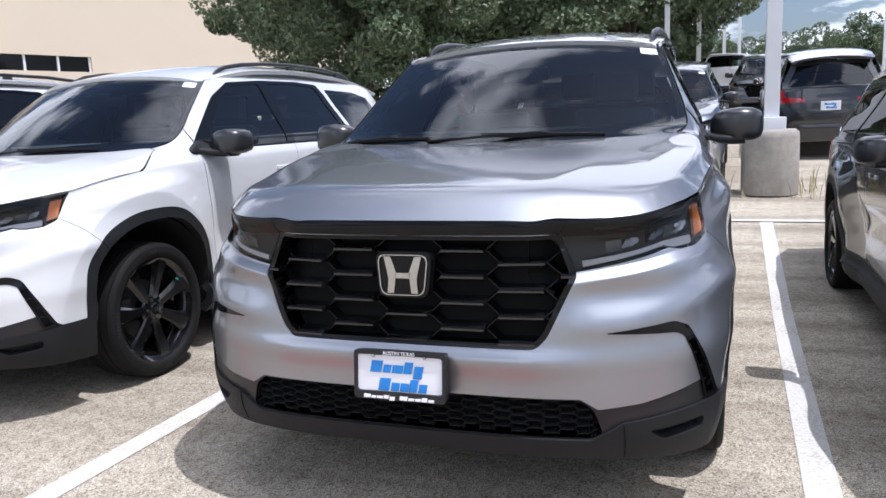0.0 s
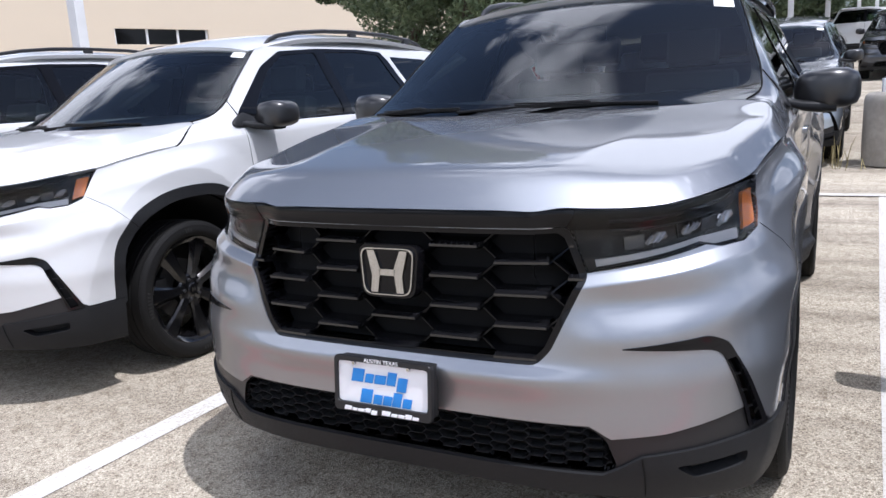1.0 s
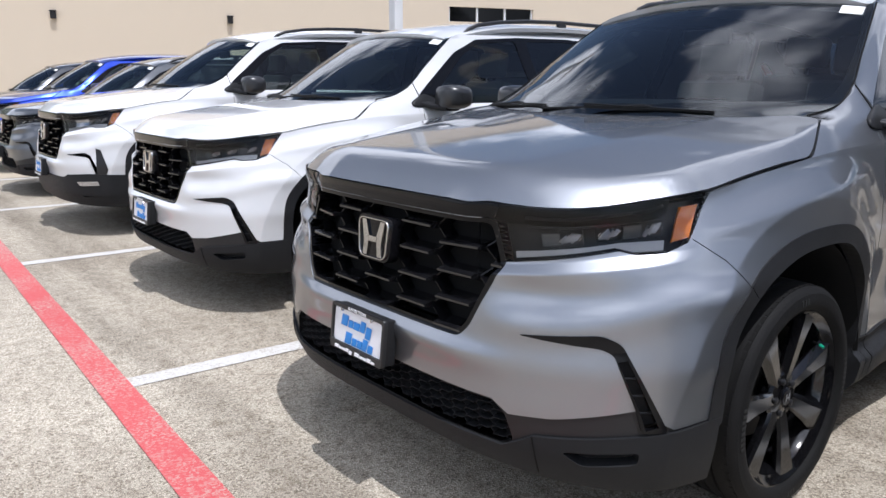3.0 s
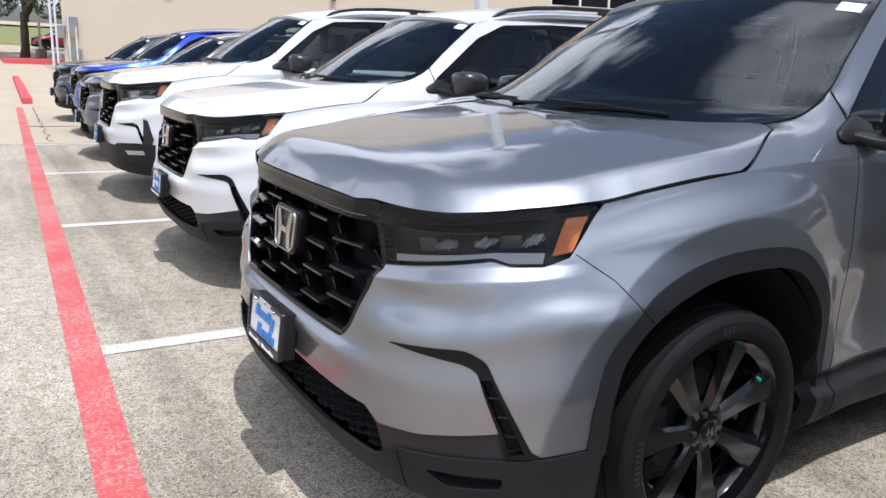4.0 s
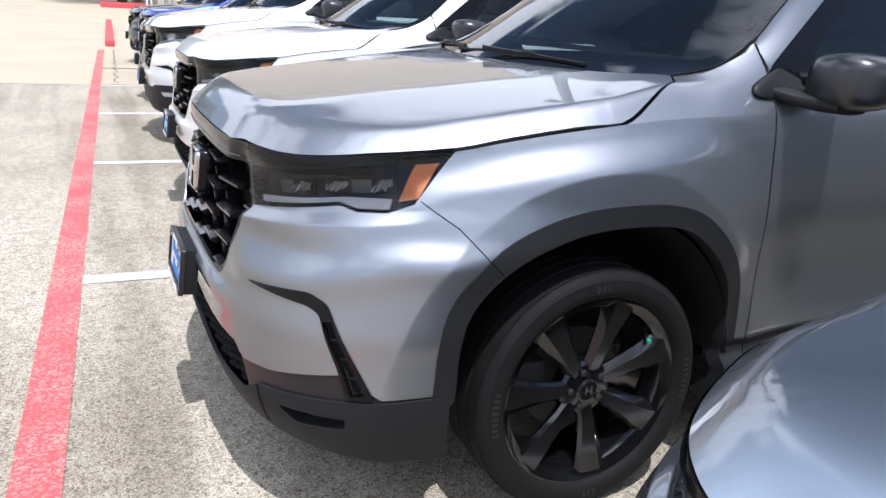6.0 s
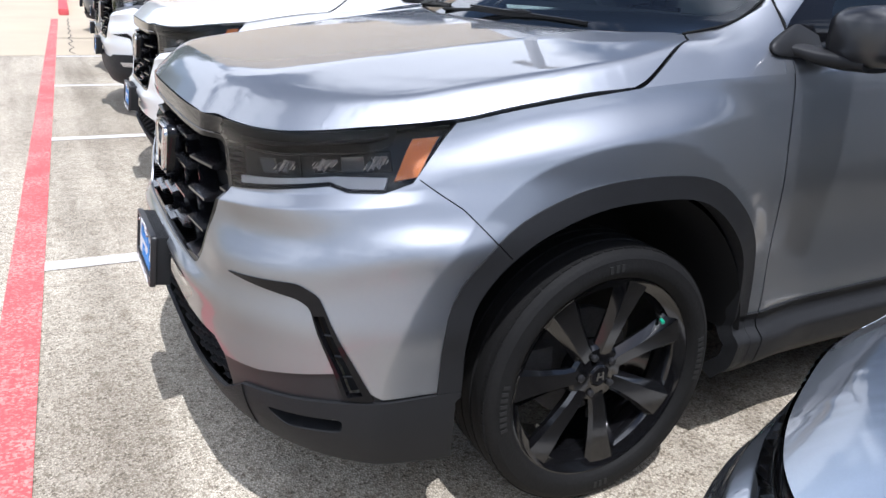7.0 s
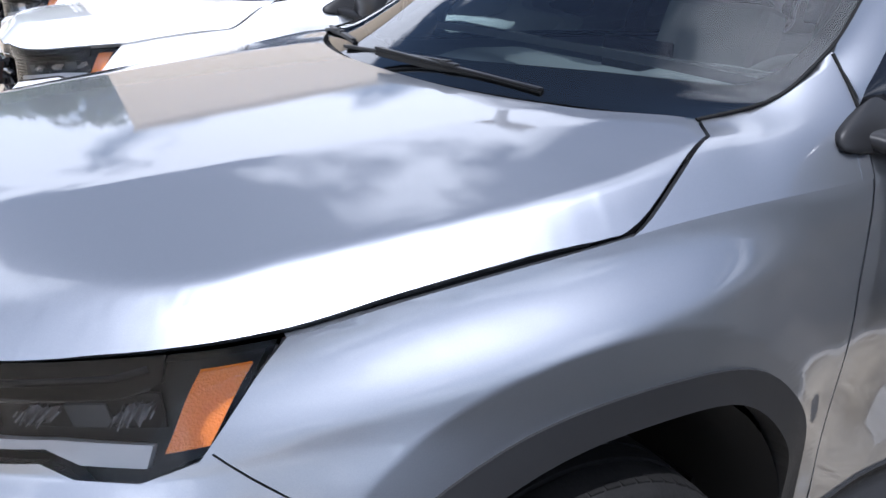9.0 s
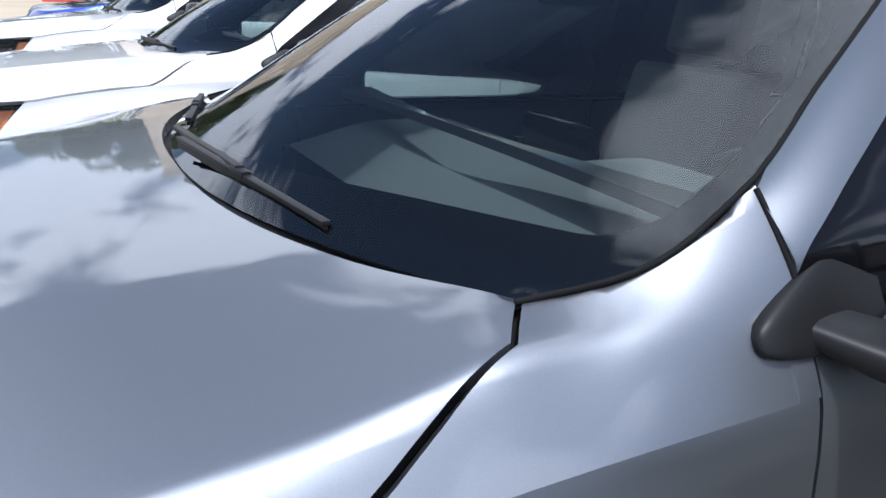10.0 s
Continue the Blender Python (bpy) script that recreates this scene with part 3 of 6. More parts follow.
STRIP_LINE = [(-0.4, 0.508), (0.375, 0.508), (0.412, 0.474), (0.500, 0.488), (0.632, 0.533), (0.700, 0.472), (0.83, 0.472)]
FRONT_HOLE = arc_line(HUB_Y, arch_in, -25, 172) + [(sy(0.553, 0.44), 0.44), (sy(0.562, 0.27), 0.10), (sy(1.55, 0.25), 0.10)]
REAR_HUB = HUB_Y + BASE
REAR_HOLE = arc_line(REAR_HUB, arch_rear_in, -25, 205) + [(sy(REAR_HUB - 0.5, 0.25), 0.10), (sy(REAR_HUB + 0.5, 0.25), 0.10)]
FRONT_ARCH = arc_line(HUB_Y, arch_out, -20, 171) + [(sy(0.52, 0.470), 0.470), (sy(0.56, 0.46), 0.466)] + [(sy(1.0, 0.3), 0.30)]
REAR_ARCH = arc_line(REAR_HUB, arch_rear_out, -20, 200) + [(sy(REAR_HUB, 0.3), 0.30)]
SEAM_NOSE = [(0.760, 0.980), (0.823, 0.917), (0.852, 0.872), (0.880, 0.828), (0.90, 0.80)]
SEAM_DOOR = [(sy(1.602, 1.24), 1.30), (sy(1.602, 1.19), 1.19), (sy(1.620, 1.0), 1.0), (sy(1.640, 0.75), 0.75), (sy(1.653, 0.5), 0.5), (sy(1.652, 0.40), 0.42), (sy(1.645, 0.3), 0.30), (sy(1.64, 0.22), 0.2)]
SEAM_MID = [(sy(2.74, 1.25), 1.30), (sy(2.74, 1.0), 1.0), (sy(2.75, 0.47), 0.47)]
SEAM_BACK = [(sy(3.78, 1.25), 1.30), (sy(3.74, 1.12), 1.12), (sy(3.50, 0.93), 0.93), (sy(3.36, 0.75), 0.75), (sy(3.30, 0.47), 0.47)]
SEAM_TAIL = [(sy(4.50, 0.62), 0.62), (sy(4.62, 0.80), 0.80), (sy(4.80, 0.86), 0.86)]
SILL_LINE = [(sy(1.45, 0.46), 0.462), (sy(2.4, 0.47), 0.470), (sy(3.5, 0.47), 0.475)]
TAILLAMP = [(2.10, 1.02), (2.30, 0.985), (2.72, 1.00), (2.72, 1.06), (2.50, 1.085), (2.46, 1.238), (2.14, 1.238)]


def side_sheet(uv):
    return side_form(uv[:, 0], uv[:, 1])


def hood_sheet(uv):
    return np.stack([uv[:, 0], uv[:, 1], hood_form(np.abs(uv[:, 0]), uv[:, 1])], 1)


SHELF_Z = (1.20, 1.25, 1.33, 1.40, 1.55, 1.68, 1.75, 1.84)
SHELF_X = (0.918, 0.900, 0.883, 0.847, 0.768, 0.708, 0.670, 0.60)


def screen_edge(v):
    """Edge of the windscreen at the pillar, v from 0 (bottom) to 1."""
    return np.stack([curve(EDGE_V, q, v) for q in (PILLAR_X, PILLAR_Y, PILLAR_Z)], 1)


def roof_z(y):
    return curve((1.8, 2.0, 2.4, 3.0, 3.8, 4.5, 4.95), (1.700, 1.764, 1.846, 1.884, 1.874, 1.818, 1.748), y)


def house_sheet(uv):
    """Side of the cabin above the belt: (y, z)."""
    y, z = uv[:, 0], uv[:, 1]
    x = curve(SHELF_Z, SHELF_X, z)
    edge = curve(PILLAR_Z, PILLAR_Y, z)
    d = np.clip(y - edge, 0, 1)
    x = x - (x - curve(PILLAR_Z, PILLAR_X, z) - 0.003) * np.exp(-((d / 0.075) ** 2))
    x = x - 0.10 * smooth(4.3, 5.05, y) ** 2
    return np.stack([x, y, z], 1)


def screen_sheet(uv):
    """Windscreen: u across -1 to 1, v up 0 to 1."""
    u, v = uv[:, 0], uv[:, 1]
    e = screen_edge(v)
    q = u * u
    yc, zc = 1.112 + 0.818 * v, 1.266 + 0.494 * v + 0.030 * np.sin(math.pi * np.clip(v, 0, 1))
    return np.stack([e[:, 0] * u, yc + (e[:, 1] - yc) * q, zc + (e[:, 2] - zc) * q], 1)


def roof_sheet(uv):
    """Roof: u across -1 to 1, y."""
    u, y = uv[:, 0], uv[:, 1]
    wide = curve((1.8, 2.02, 2.4, 3.2, 4.2, 4.95), (0.66, 0.672, 0.69, 0.695, 0.685, 0.62), y)
    rear = smooth(1.9, 2.1, y)
    ys = y + 0.105 * (u * u - 1) * (1 - smooth(1.95, 2.6, y)) 
    z = roof_z(y) - (0.032 + 0.02 * rear) * u * u - 0.018 * u ** 8
    return np.stack([wide * u, ys, z], 1)


def suv_meshes():
    """All meshes of the car, once; the painted ones take their paint from the object."""
    out = {}
    # lower body sheet
    ss = np.concatenate([np.arange(0, 1.2, 0.0125), np.arange(1.2, 2.0, 0.014), np.arange(2.0, 3.0001, 0.025)])
    zz = np.arange(0.22, 1.27, 0.0155)
    def near_arch(s, z):
        y = PLAN[60, min(int(s * 200), 600), 1]
        return min(abs(math.hypot(y - h, z - HUB_Z) - 0.655) for h in (HUB_Y, HUB_Y + BASE)) < 0.10
    rings = [(sy(h + r * math.cos(a), HUB_Z + r * math.sin(a)), HUB_Z + r * math.sin(a)) for h in (HUB_Y, HUB_Y + BASE) for r in np.arange(0.556, 0.76, 0.0115) for a in np.radians(np.arange(0, 181, 1.6))]
    def ledge_at(s):
        return float(np.interp(s, (0.0, 0.36, 0.61, 0.75, 0.83), (0.88, 0.897, 0.943, 0.962, 0.985)))
    fold_ = [(s, ledge_at(s) + d) for s in np.arange(0.33, 0.84, 0.008) for d in (-0.044, -0.039, -0.0365, -0.034, -0.0315, -0.028, -0.022, -0.016, -0.010, -0.0075, -0.005, -0.002, 0.001)]
    grid = np.array([(s, z) for s in ss for z in zz if not near_arch(s, z) and not (0.33 < s < 0.84 and -0.049 < z - ledge_at(s) < 0.005)] + rings + fold_)
    top = [(-0.1, TOP_LINE[0][1])] + TOP_LINE + [(S_DOOR, BELT), (3.1, BELT), (3.1, 1.5), (-0.1, 1.5)]
    low = [(-0.1, 0.305), (0.40, 0.300), (0.60, 0.280), (0.83, 0.262), (0.95, 0.24), (1.3, 0.245), (2.0, 0.26), (2.4, 0.30), (3.1, 0.32), (3.1, 0.1), (-0.1, 0.1)]
    gap = 0.0016
    names = ["above", "below", "hole_front", "hole_rear", "gap_nose", "gap_door", "gap_mid", "gap_back", "gap_tail", "grille_in", "grille", "bar", "amber", "daylight", "brow", "headlamp", "pocket", "vent", "mesh", "tow",
             "arch", "arch_rear", "lip", "trim_strip", "sill", "taillamp"]
    shapes = [top, low, FRONT_HOLE, REAR_HOLE, strip(SEAM_NOSE, 0.0024), strip(SEAM_DOOR, gap), strip(SEAM_MID, gap), strip(SEAM_BACK, gap), strip(SEAM_TAIL, 0.003), GRILLE_IN, GRILLE, BAR, AMBER_SHAPE, DAYLIGHT, BROW, HEADLAMP,
              VENT_POCKET, VENT, MESH, TOW, FRONT_ARCH, REAR_ARCH,
              LIP_LINE + [(0.95, 0.469), (0.95, 0.1), (-0.4, 0.1)], STRIP_LINE + [(0.95, 0.472), (0.95, 0.1), (-0.4, 0.1)],
              SILL_LINE + [(1.9, 0.1), (0.9, 0.1)], TAILLAMP]
    shapes = [[(max(0.0, a), b) for a, b in poly] for poly in shapes]
    # paint panels, told apart by the seams
    panels = {
        "bumper": [(0, 0.1), (0.90, 0.1), (0.90, 0.80)] + SEAM_NOSE[::-1] + [(0.749, 0.972), (0.60, 1.2), (0, 1.2)],
        "wing": SEAM_NOSE + [(0.95, 0.6), (sy(1.5, 0.4), 0.2)] + SEAM_DOOR[::-1] + [(S_DOOR, 1.4), (0.6, 1.4), (0.749, 0.972)],
    }
    names += ["bumper", "wing", "door_front", "door_rear", "tail_panel"]
    shapes += [panels["bumper"], panels["wing"],
               SEAM_DOOR + SEAM_MID[::-1], SEAM_MID + SEAM_BACK[::-1], [(2.36, 0.1), (3.1, 0.1), (3.1, 1.4), (2.36, 1.4)]]
    vs, fs, which = cut(grid, shapes, 0.012)
    which = np.where(which < 0, len(names), which)
    names += ["quarter"]

    def pick(*want):
        return fs[np.isin(which, [names.index(w) for w in want])]

    def put(key, want, material, thick=0.014, drop=0.0, both=False, rim=True):
        tri = pick(*want)
        out[key] = shell(key, vs, tri, side_sheet, material, thick, 0 if both else 1, drop, rim)

    put("bumper", ["bumper"], SILVER, both=True, thick=0.02)
    for key in ("wing", "door_front", "door_rear", "quarter"):
        put(key, [key], SILVER, thick=0.016)
    put("tail_panel", ["tail_panel"], SILVER, both=True)
    put("grille_frame", ["grille"], GLOSS, 0.05, 0.004, both=True)
    # sheet behind the ribs: the opening's shade is put into its black
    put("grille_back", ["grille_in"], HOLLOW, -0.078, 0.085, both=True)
    put("grille_bar", ["bar"], GLOSS, 0.03, 0.002, both=True)
    put("amber", ["amber"], AMBER, 0.01, 0.010)
    put("daylight", ["daylight"], mat("frosted light guide", (0.55, 0.55, 0.56), 0.3, coat=0.5), 0.012, 0.016)
    put("brow", ["brow"], BROWBLACK, 0.012, 0.010)
    put("lamp_bucket", ["amber", "daylight", "brow", "headlamp"], BUCKET, -0.042, 0.045)
    put("lens", ["amber", "daylight", "brow", "headlamp"], LENS, 0.0, 0.0, rim=False)
    put("vent", ["vent"], GLOSS, 0.02, -0.003)
    put("vent_pocket", ["pocket"], PLASTIC, 0.0, 0.030, rim=False)
    # likewise behind the lower mesh, shade painted as near-black
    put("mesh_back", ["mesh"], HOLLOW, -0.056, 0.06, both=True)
    put("tow_pocket", ["tow"], PLASTIC, 0.0, 0.035, rim=False)
    put("lip", ["lip"], PLASTIC, 0.04, -0.006, both=True)
    put("trim_strip", ["trim_strip"], SATIN, 0.02, 0.004, both=True)
    put("arch", ["arch"], PLASTIC, 0.05, -0.005)
    put("arch_rear", ["arch_rear"], PLASTIC, 0.05, -0.005)
    put("sill", ["sill"], PLASTIC, 0.05, -0.006)
    put("taillamp", ["taillamp"], REDLENS, 0.03, -0.004)
    # strips sunk in the panel gaps, their black painting in the gaps' shade
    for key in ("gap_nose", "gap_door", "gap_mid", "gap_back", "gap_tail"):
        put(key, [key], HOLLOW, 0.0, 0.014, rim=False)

    # bonnet, wing shoulder and cowl
    xs, ys = np.arange(0, 1.0, 0.0135), np.arange(0.06, 1.66, 0.0135)
    grid = np.array([(x, y) for x in xs for y in ys if not (0.86 < x < 0.96 and y > 1.36)] + [(x, y) for x in np.arange(0.862, 0.96, 0.0035) for y in np.arange(1.365, 1.602, 0.012)])
    edge = [tuple(p[:2]) for p in EDGE if p[1] < 1.600]
    outside = [(-0.05, edge[0][1])] + edge + [(edge[-1][0], 1.603), (0.70, 1.603), (0.70, 1.75), (1.3, 1.75), (1.3, 0.0), (-0.05, 0.0)]
    run = np.gradient(EDGE[:, :2], axis=0)
    run /= np.linalg.norm(run, axis=1)[:, None]
    inset = [(float(p[0] - r[1] * w), float(p[1] + r[0] * w)) for p, r in zip(EDGE, run) for w in [0.0045 + 0.0040 * float(smooth(0.3, 0.6, p[1]) * (1 - smooth(0.90, 1.04, p[1])))] if p[1] < 1.048]
    ring = [(-0.05, edge[0][1])] + [e for e in edge if e[1] < 1.048] + inset[::-1] + [(-0.05, inset[0][1])]
    rear = [(x, 1.106 + 0.215 * (abs(x) / 0.8) ** 2.6) for x in np.linspace(-0.1, 0.800, 24)]
    seam = [(0.796, 1.318), (0.835, 1.290), (0.862, 1.272), (0.869, 1.255), (0.902, 1.178), (0.921, 1.130), (0.932, 1.100), (0.939, 1.076), (0.9435, 1.052), (0.9465, 1.028), (0.952, 1.010)]
    FOOT = [(0.797, 1.320), (0.812, 1.36), (0.828, 1.42), (0.830, 1.48), (0.820, 1.57), (0.811, 1.603), (0.79, 1.62)]
    cuts = [outside, strip(seam, 0.007), rear + FOOT + [(0.79, 1.66), (-0.1, 1.66)], seam + [(1.2, 1.010), (1.2, 1.66), (0.79, 1.66)] + FOOT[::-1], ring]
    cuts = [[(max(0.0, a), b) for a, b in poly] for poly in cuts]
    hv, hf, hw = cut(grid, cuts, 0.012)
    out["bonnet"] = shell("bonnet", hv, hf[hw < 0], hood_sheet, SILVER, 0.022, 0)
    out["shoulder"] = shell("shoulder", hv, hf[hw == 3], hood_sheet, SILVER, 0.016)
    out["bonnet_gap"] = shell("bonnet_gap", hv, hf[(hw == 1) | (hw == 4)], hood_sheet, HOLLOW, 0.0, 1, 0.022, False)

    # cowl: dished black panel under the foot of the windscreen
    def cowl_sheet(uv):
        a, b = uv[:, 0], uv[:, 1]
        y0 = 1.085 + 0.215 * np.abs(a) ** 2.6
        y1 = screen_sheet(np.stack([a, np.zeros(len(a))], 1))[:, 1] + 0.012
        z0 = hood_form(np.abs(0.8 * a), y0) - 0.018
        return np.stack([0.80 * a, y0 + (y1 - y0) * b, z0 + 0.012 * b - 0.012 * np.sin(math.pi * b)], 1)
    g = np.array([(a, b) for a in np.linspace(-1, 1, 41) for b in np.linspace(0, 1, 9)])
    cv, cf, _ = cut(g, [])
    out["cowl"] = shell("cowl", cv, cf, cowl_sheet, ARM, 0.01)

    # windscreen: glass with a black printed band round its edge
    g = np.array([(a, b) for a in np.linspace(-1, 1, 49) for b in np.linspace(0, 1, 25)])
    clear = rounded([(-0.955, 0.20), (-0.92, 0.145), (-0.65, 0.125), (-0.30, 0.09), (0, 0.078), (0.30, 0.09), (0.65, 0.125), (0.92, 0.145), (0.955, 0.20), (0.972, 0.55), (0.955, 0.93), (0.90, 0.965), (0.11, 0.965), (0.09, 0.90), (-0.09, 0.90), (-0.11, 0.965), (-0.90, 0.965), (-0.955, 0.93), (-0.972, 0.55)], 0.03, 3)
    wv, wf, ww = cut(g, [clear], 0.03)
    out["screen"] = shell("screen", wv, wf, screen_sheet, SCREEN, 0.0, 1, 0.0, False)
    out["screen_band"] = shell("screen_band", wv, wf[ww < 0], screen_sheet, BANDBLACK, 0.0, 1, 0.005, False)

    # cabin sides
    ys, zs = np.arange(1.28, 5.0, 0.03), np.arange(1.215, 1.82, 0.02)
    fine = [(float(curve(PILLAR_Z, PILLAR_Y, z)) + d, z) for z in np.arange(1.225, 1.80, 0.009) for d in np.arange(-0.02, 0.24, 0.009)]
    g = np.array([(y, z) for y in ys for z in zs if y - float(curve(PILLAR_Z, PILLAR_Y, z)) > 0.245] + fine)
    v = np.linspace(0, 1, 20)
    front = [(float(a[1]), float(a[2])) for a in screen_edge(v)]
    upper = [(2.10, 1.735), (2.3, 1.765), (2.7, 1.790), (3.2, 1.798), (3.8, 1.785), (4.4, 1.74), (4.62, 1.70)]
    frame_ = [f for f in front if f[1] > 1.40] + upper + [(4.80, 1.50), (4.98, 1.25), (5.0, 1.244), (1.61, 1.244), (1.604, 1.32), (1.594, 1.385)]
    glass_a = rounded([(1.79, 1.262), (1.80, 1.36), (2.08, 1.580), (2.28, 1.680), (2.66, 1.705), (2.70, 1.262)], 0.03, 3)
    glass_b = rounded([(2.80, 1.262), (2.775, 1.708), (3.20, 1.715), (3.50, 1.700), (3.70, 1.30), (3.68, 1.265)], 0.03, 3)
    glass_c = rounded([(3.86, 1.285), (3.66, 1.685), (4.20, 1.670), (4.46, 1.62), (4.66, 1.34), (4.60, 1.29)], 0.03, 3)
    surround = rounded([(1.56, 1.250), (1.62, 1.33), (2.02, 1.605), (2.26, 1.705), (2.70, 1.732), (3.25, 1.738), (3.55, 1.722), (3.62, 1.64), (3.79, 1.30), (3.76, 1.250)], 0.02, 3)
    sv, sf, sw = cut(g, [glass_a, glass_b, glass_c, surround, frame_], 0.025)
    for key, i, m, d in (("glass_front", 0, FRONTGLASS, 0.006), ("glass_rear", 1, TINT, 0.006), ("glass_quarter", 2, TINT, 0.003), ("window_surround", 3, GLOSS, 0.001)):
        out[key] = shell(key, sv, sf[sw == i], house_sheet, m, 0.012, 1, d, i == 3)
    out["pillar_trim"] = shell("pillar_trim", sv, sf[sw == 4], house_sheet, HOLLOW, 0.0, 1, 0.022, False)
    out["pillar"] = shell("pillar", sv, sf[sw == 4], house_sheet, SILVER, 0.015)

    # dark joints: across the pillar's foot and along the windscreen
    across = np.array([0.824, 0.835, 0.846, 0.857, 0.868, 0.876, 0.882, 0.886, 0.890])
    along = 1.596 + 0.008 * (across - 0.824) / 0.06
    out["pillar_seal"] = tube("pillar_seal", [(a, b, c - 0.001) for a, b, c in zip(across, along, hood_form(across, along))], 0.0042, HOLLOW, 8)
    out["screen_seal"] = tube("screen_seal", [tuple(p) for p in screen_edge(np.linspace(0.0, 1.0, 40))], 0.0035, HOLLOW, 8)

    # roof
    g = np.array([(a, b) for a in np.linspace(-1, 1, 33) for b in np.linspace(1.99, 4.93, 60)])
    rv, rf, _ = cut(g, [])
    out["roof"] = shell("roof", rv, rf, roof_sheet, SILVER, 0.03)
    out["headliner"] = shell("headliner", rv, rf, roof_sheet, LINER, 0.0, 1, 0.05, False)

    # tailgate glass and upper tail
    def gate_sheet(uv):
        u, v = uv[:, 0], uv[:, 1]
        w = 0.80 - 0.20 * v
        return np.stack([w * -u, 5.06 - 0.16 * v - 0.14 * u * u - 0.05 * v * v, 1.245 + 0.44 * v - 0.02 * u * u], 1)
    g = np.array([(a, b) for a in np.linspace(-1, 1, 21) for b in np.linspace(0, 1, 11)])
    pane = rounded([(-0.86, 0.06), (0.86, 0.06), (0.84, 0.86), (-0.84, 0.86)], 0.08, 3)
    gv, gf, gw = cut(g, [pane], 0.06)
    out["gate_glass"] = shell("gate_glass", gv, gf[gw == 0], gate_sheet, TINT, 0.0, 1, 0.004, False)
    out["gate_frame"] = shell("gate_frame", gv, gf[gw < 0], gate_sheet, SILVER, 0.02)
    return out


def hex_web(name, inside_poly, form, px, pz, bar, web, depth, material, horizontals=True, diagonals=True):
    """Honeycomb bars laid into an opening of the nose; px: column pitch, pz: row pitch."""
    verts, faces = [], []

    def prism(a, b, t, d0, d1):
        pa, pb = form(np.array([[a[0], a[1]], [b[0], b[1]]]))
        along = (pb - pa) / np.linalg.norm(pb - pa)
        back = np.array([0, 1.0, 0]) - along * along[1]
        back /= np.linalg.norm(back)
        up = np.cross(back, along)
        i = len(verts)
        for p in (pa, pb):
            for dd, tt in ((d0, 0.20), (d0 + 0.010, 0.62), (d1, 0.9), (d1, -0.9), (d0 + 0.022, -0.75), (d0, -0.30)):
                verts.append(p + back * dd + up * tt * t / 2)
        for k in range(6):
            faces.append((i + k, i + (k + 1) % 6, i + 6 + (k + 1) % 6, i + 6 + k))
        faces.append(tuple(range(i, i + 6))[::-1])
        faces.append(tuple(range(i + 6, i + 12)))
    half = bar / 2
    gap = px - bar
    poly = np.array(inside_poly)
    for col in range(-8 if px > 0.1 else -14, 9 if px > 0.1 else 15):
        for row in range(-1, 9):
            x = col * px
            z = hex_web.z0 + row * pz + (pz / 2 if col % 2 else 0)
            ends = ((x - half, z), (x + half, z))
            right = (x + half + gap, z + pz / 2), (x + half + gap, z - pz / 2)
            def ok(p):
                return inside(poly, np.array([[abs(p[0]), p[1]]]))[0]
            def trim_to(p, q):
                """The way from p towards q that lies within the opening, running a little under its frame."""
                keep = [k / 40 for k in range(41) if ok((p[0] + (q[0] - p[0]) * k / 40, p[1] + (q[1] - p[1]) * k / 40))]
                a, b = max(0.0, keep[0] - 0.05), min(1.0, keep[-1] + 0.05)
                return [(p[0] + (q[0] - p[0]) * k, p[1] + (q[1] - p[1]) * k) for k in (a, b)]
            if horizontals and (ok(ends[0]) or ok(ends[1])):
                prism(*trim_to(*ends), web[0], depth[0], depth[1])
            if diagonals:
                for r in right:
                    if ok(ends[1]) or ok(r):
                        prism(*trim_to(ends[1], r), web[1], depth[2], depth[1])
    return mesh_of(name, verts, faces, material, True)


def nose_form(p):
    """Points of the nose by (x, z)."""
    out = []
    for x, z in p:
        s = find_s(min(max(z, 0.25), 1.05), x=min(abs(x), 0.85))
        q = side_form(np.array([s]), np.array([z]))[0]
        out.append((x, q[1], z))
    return np.array(out)


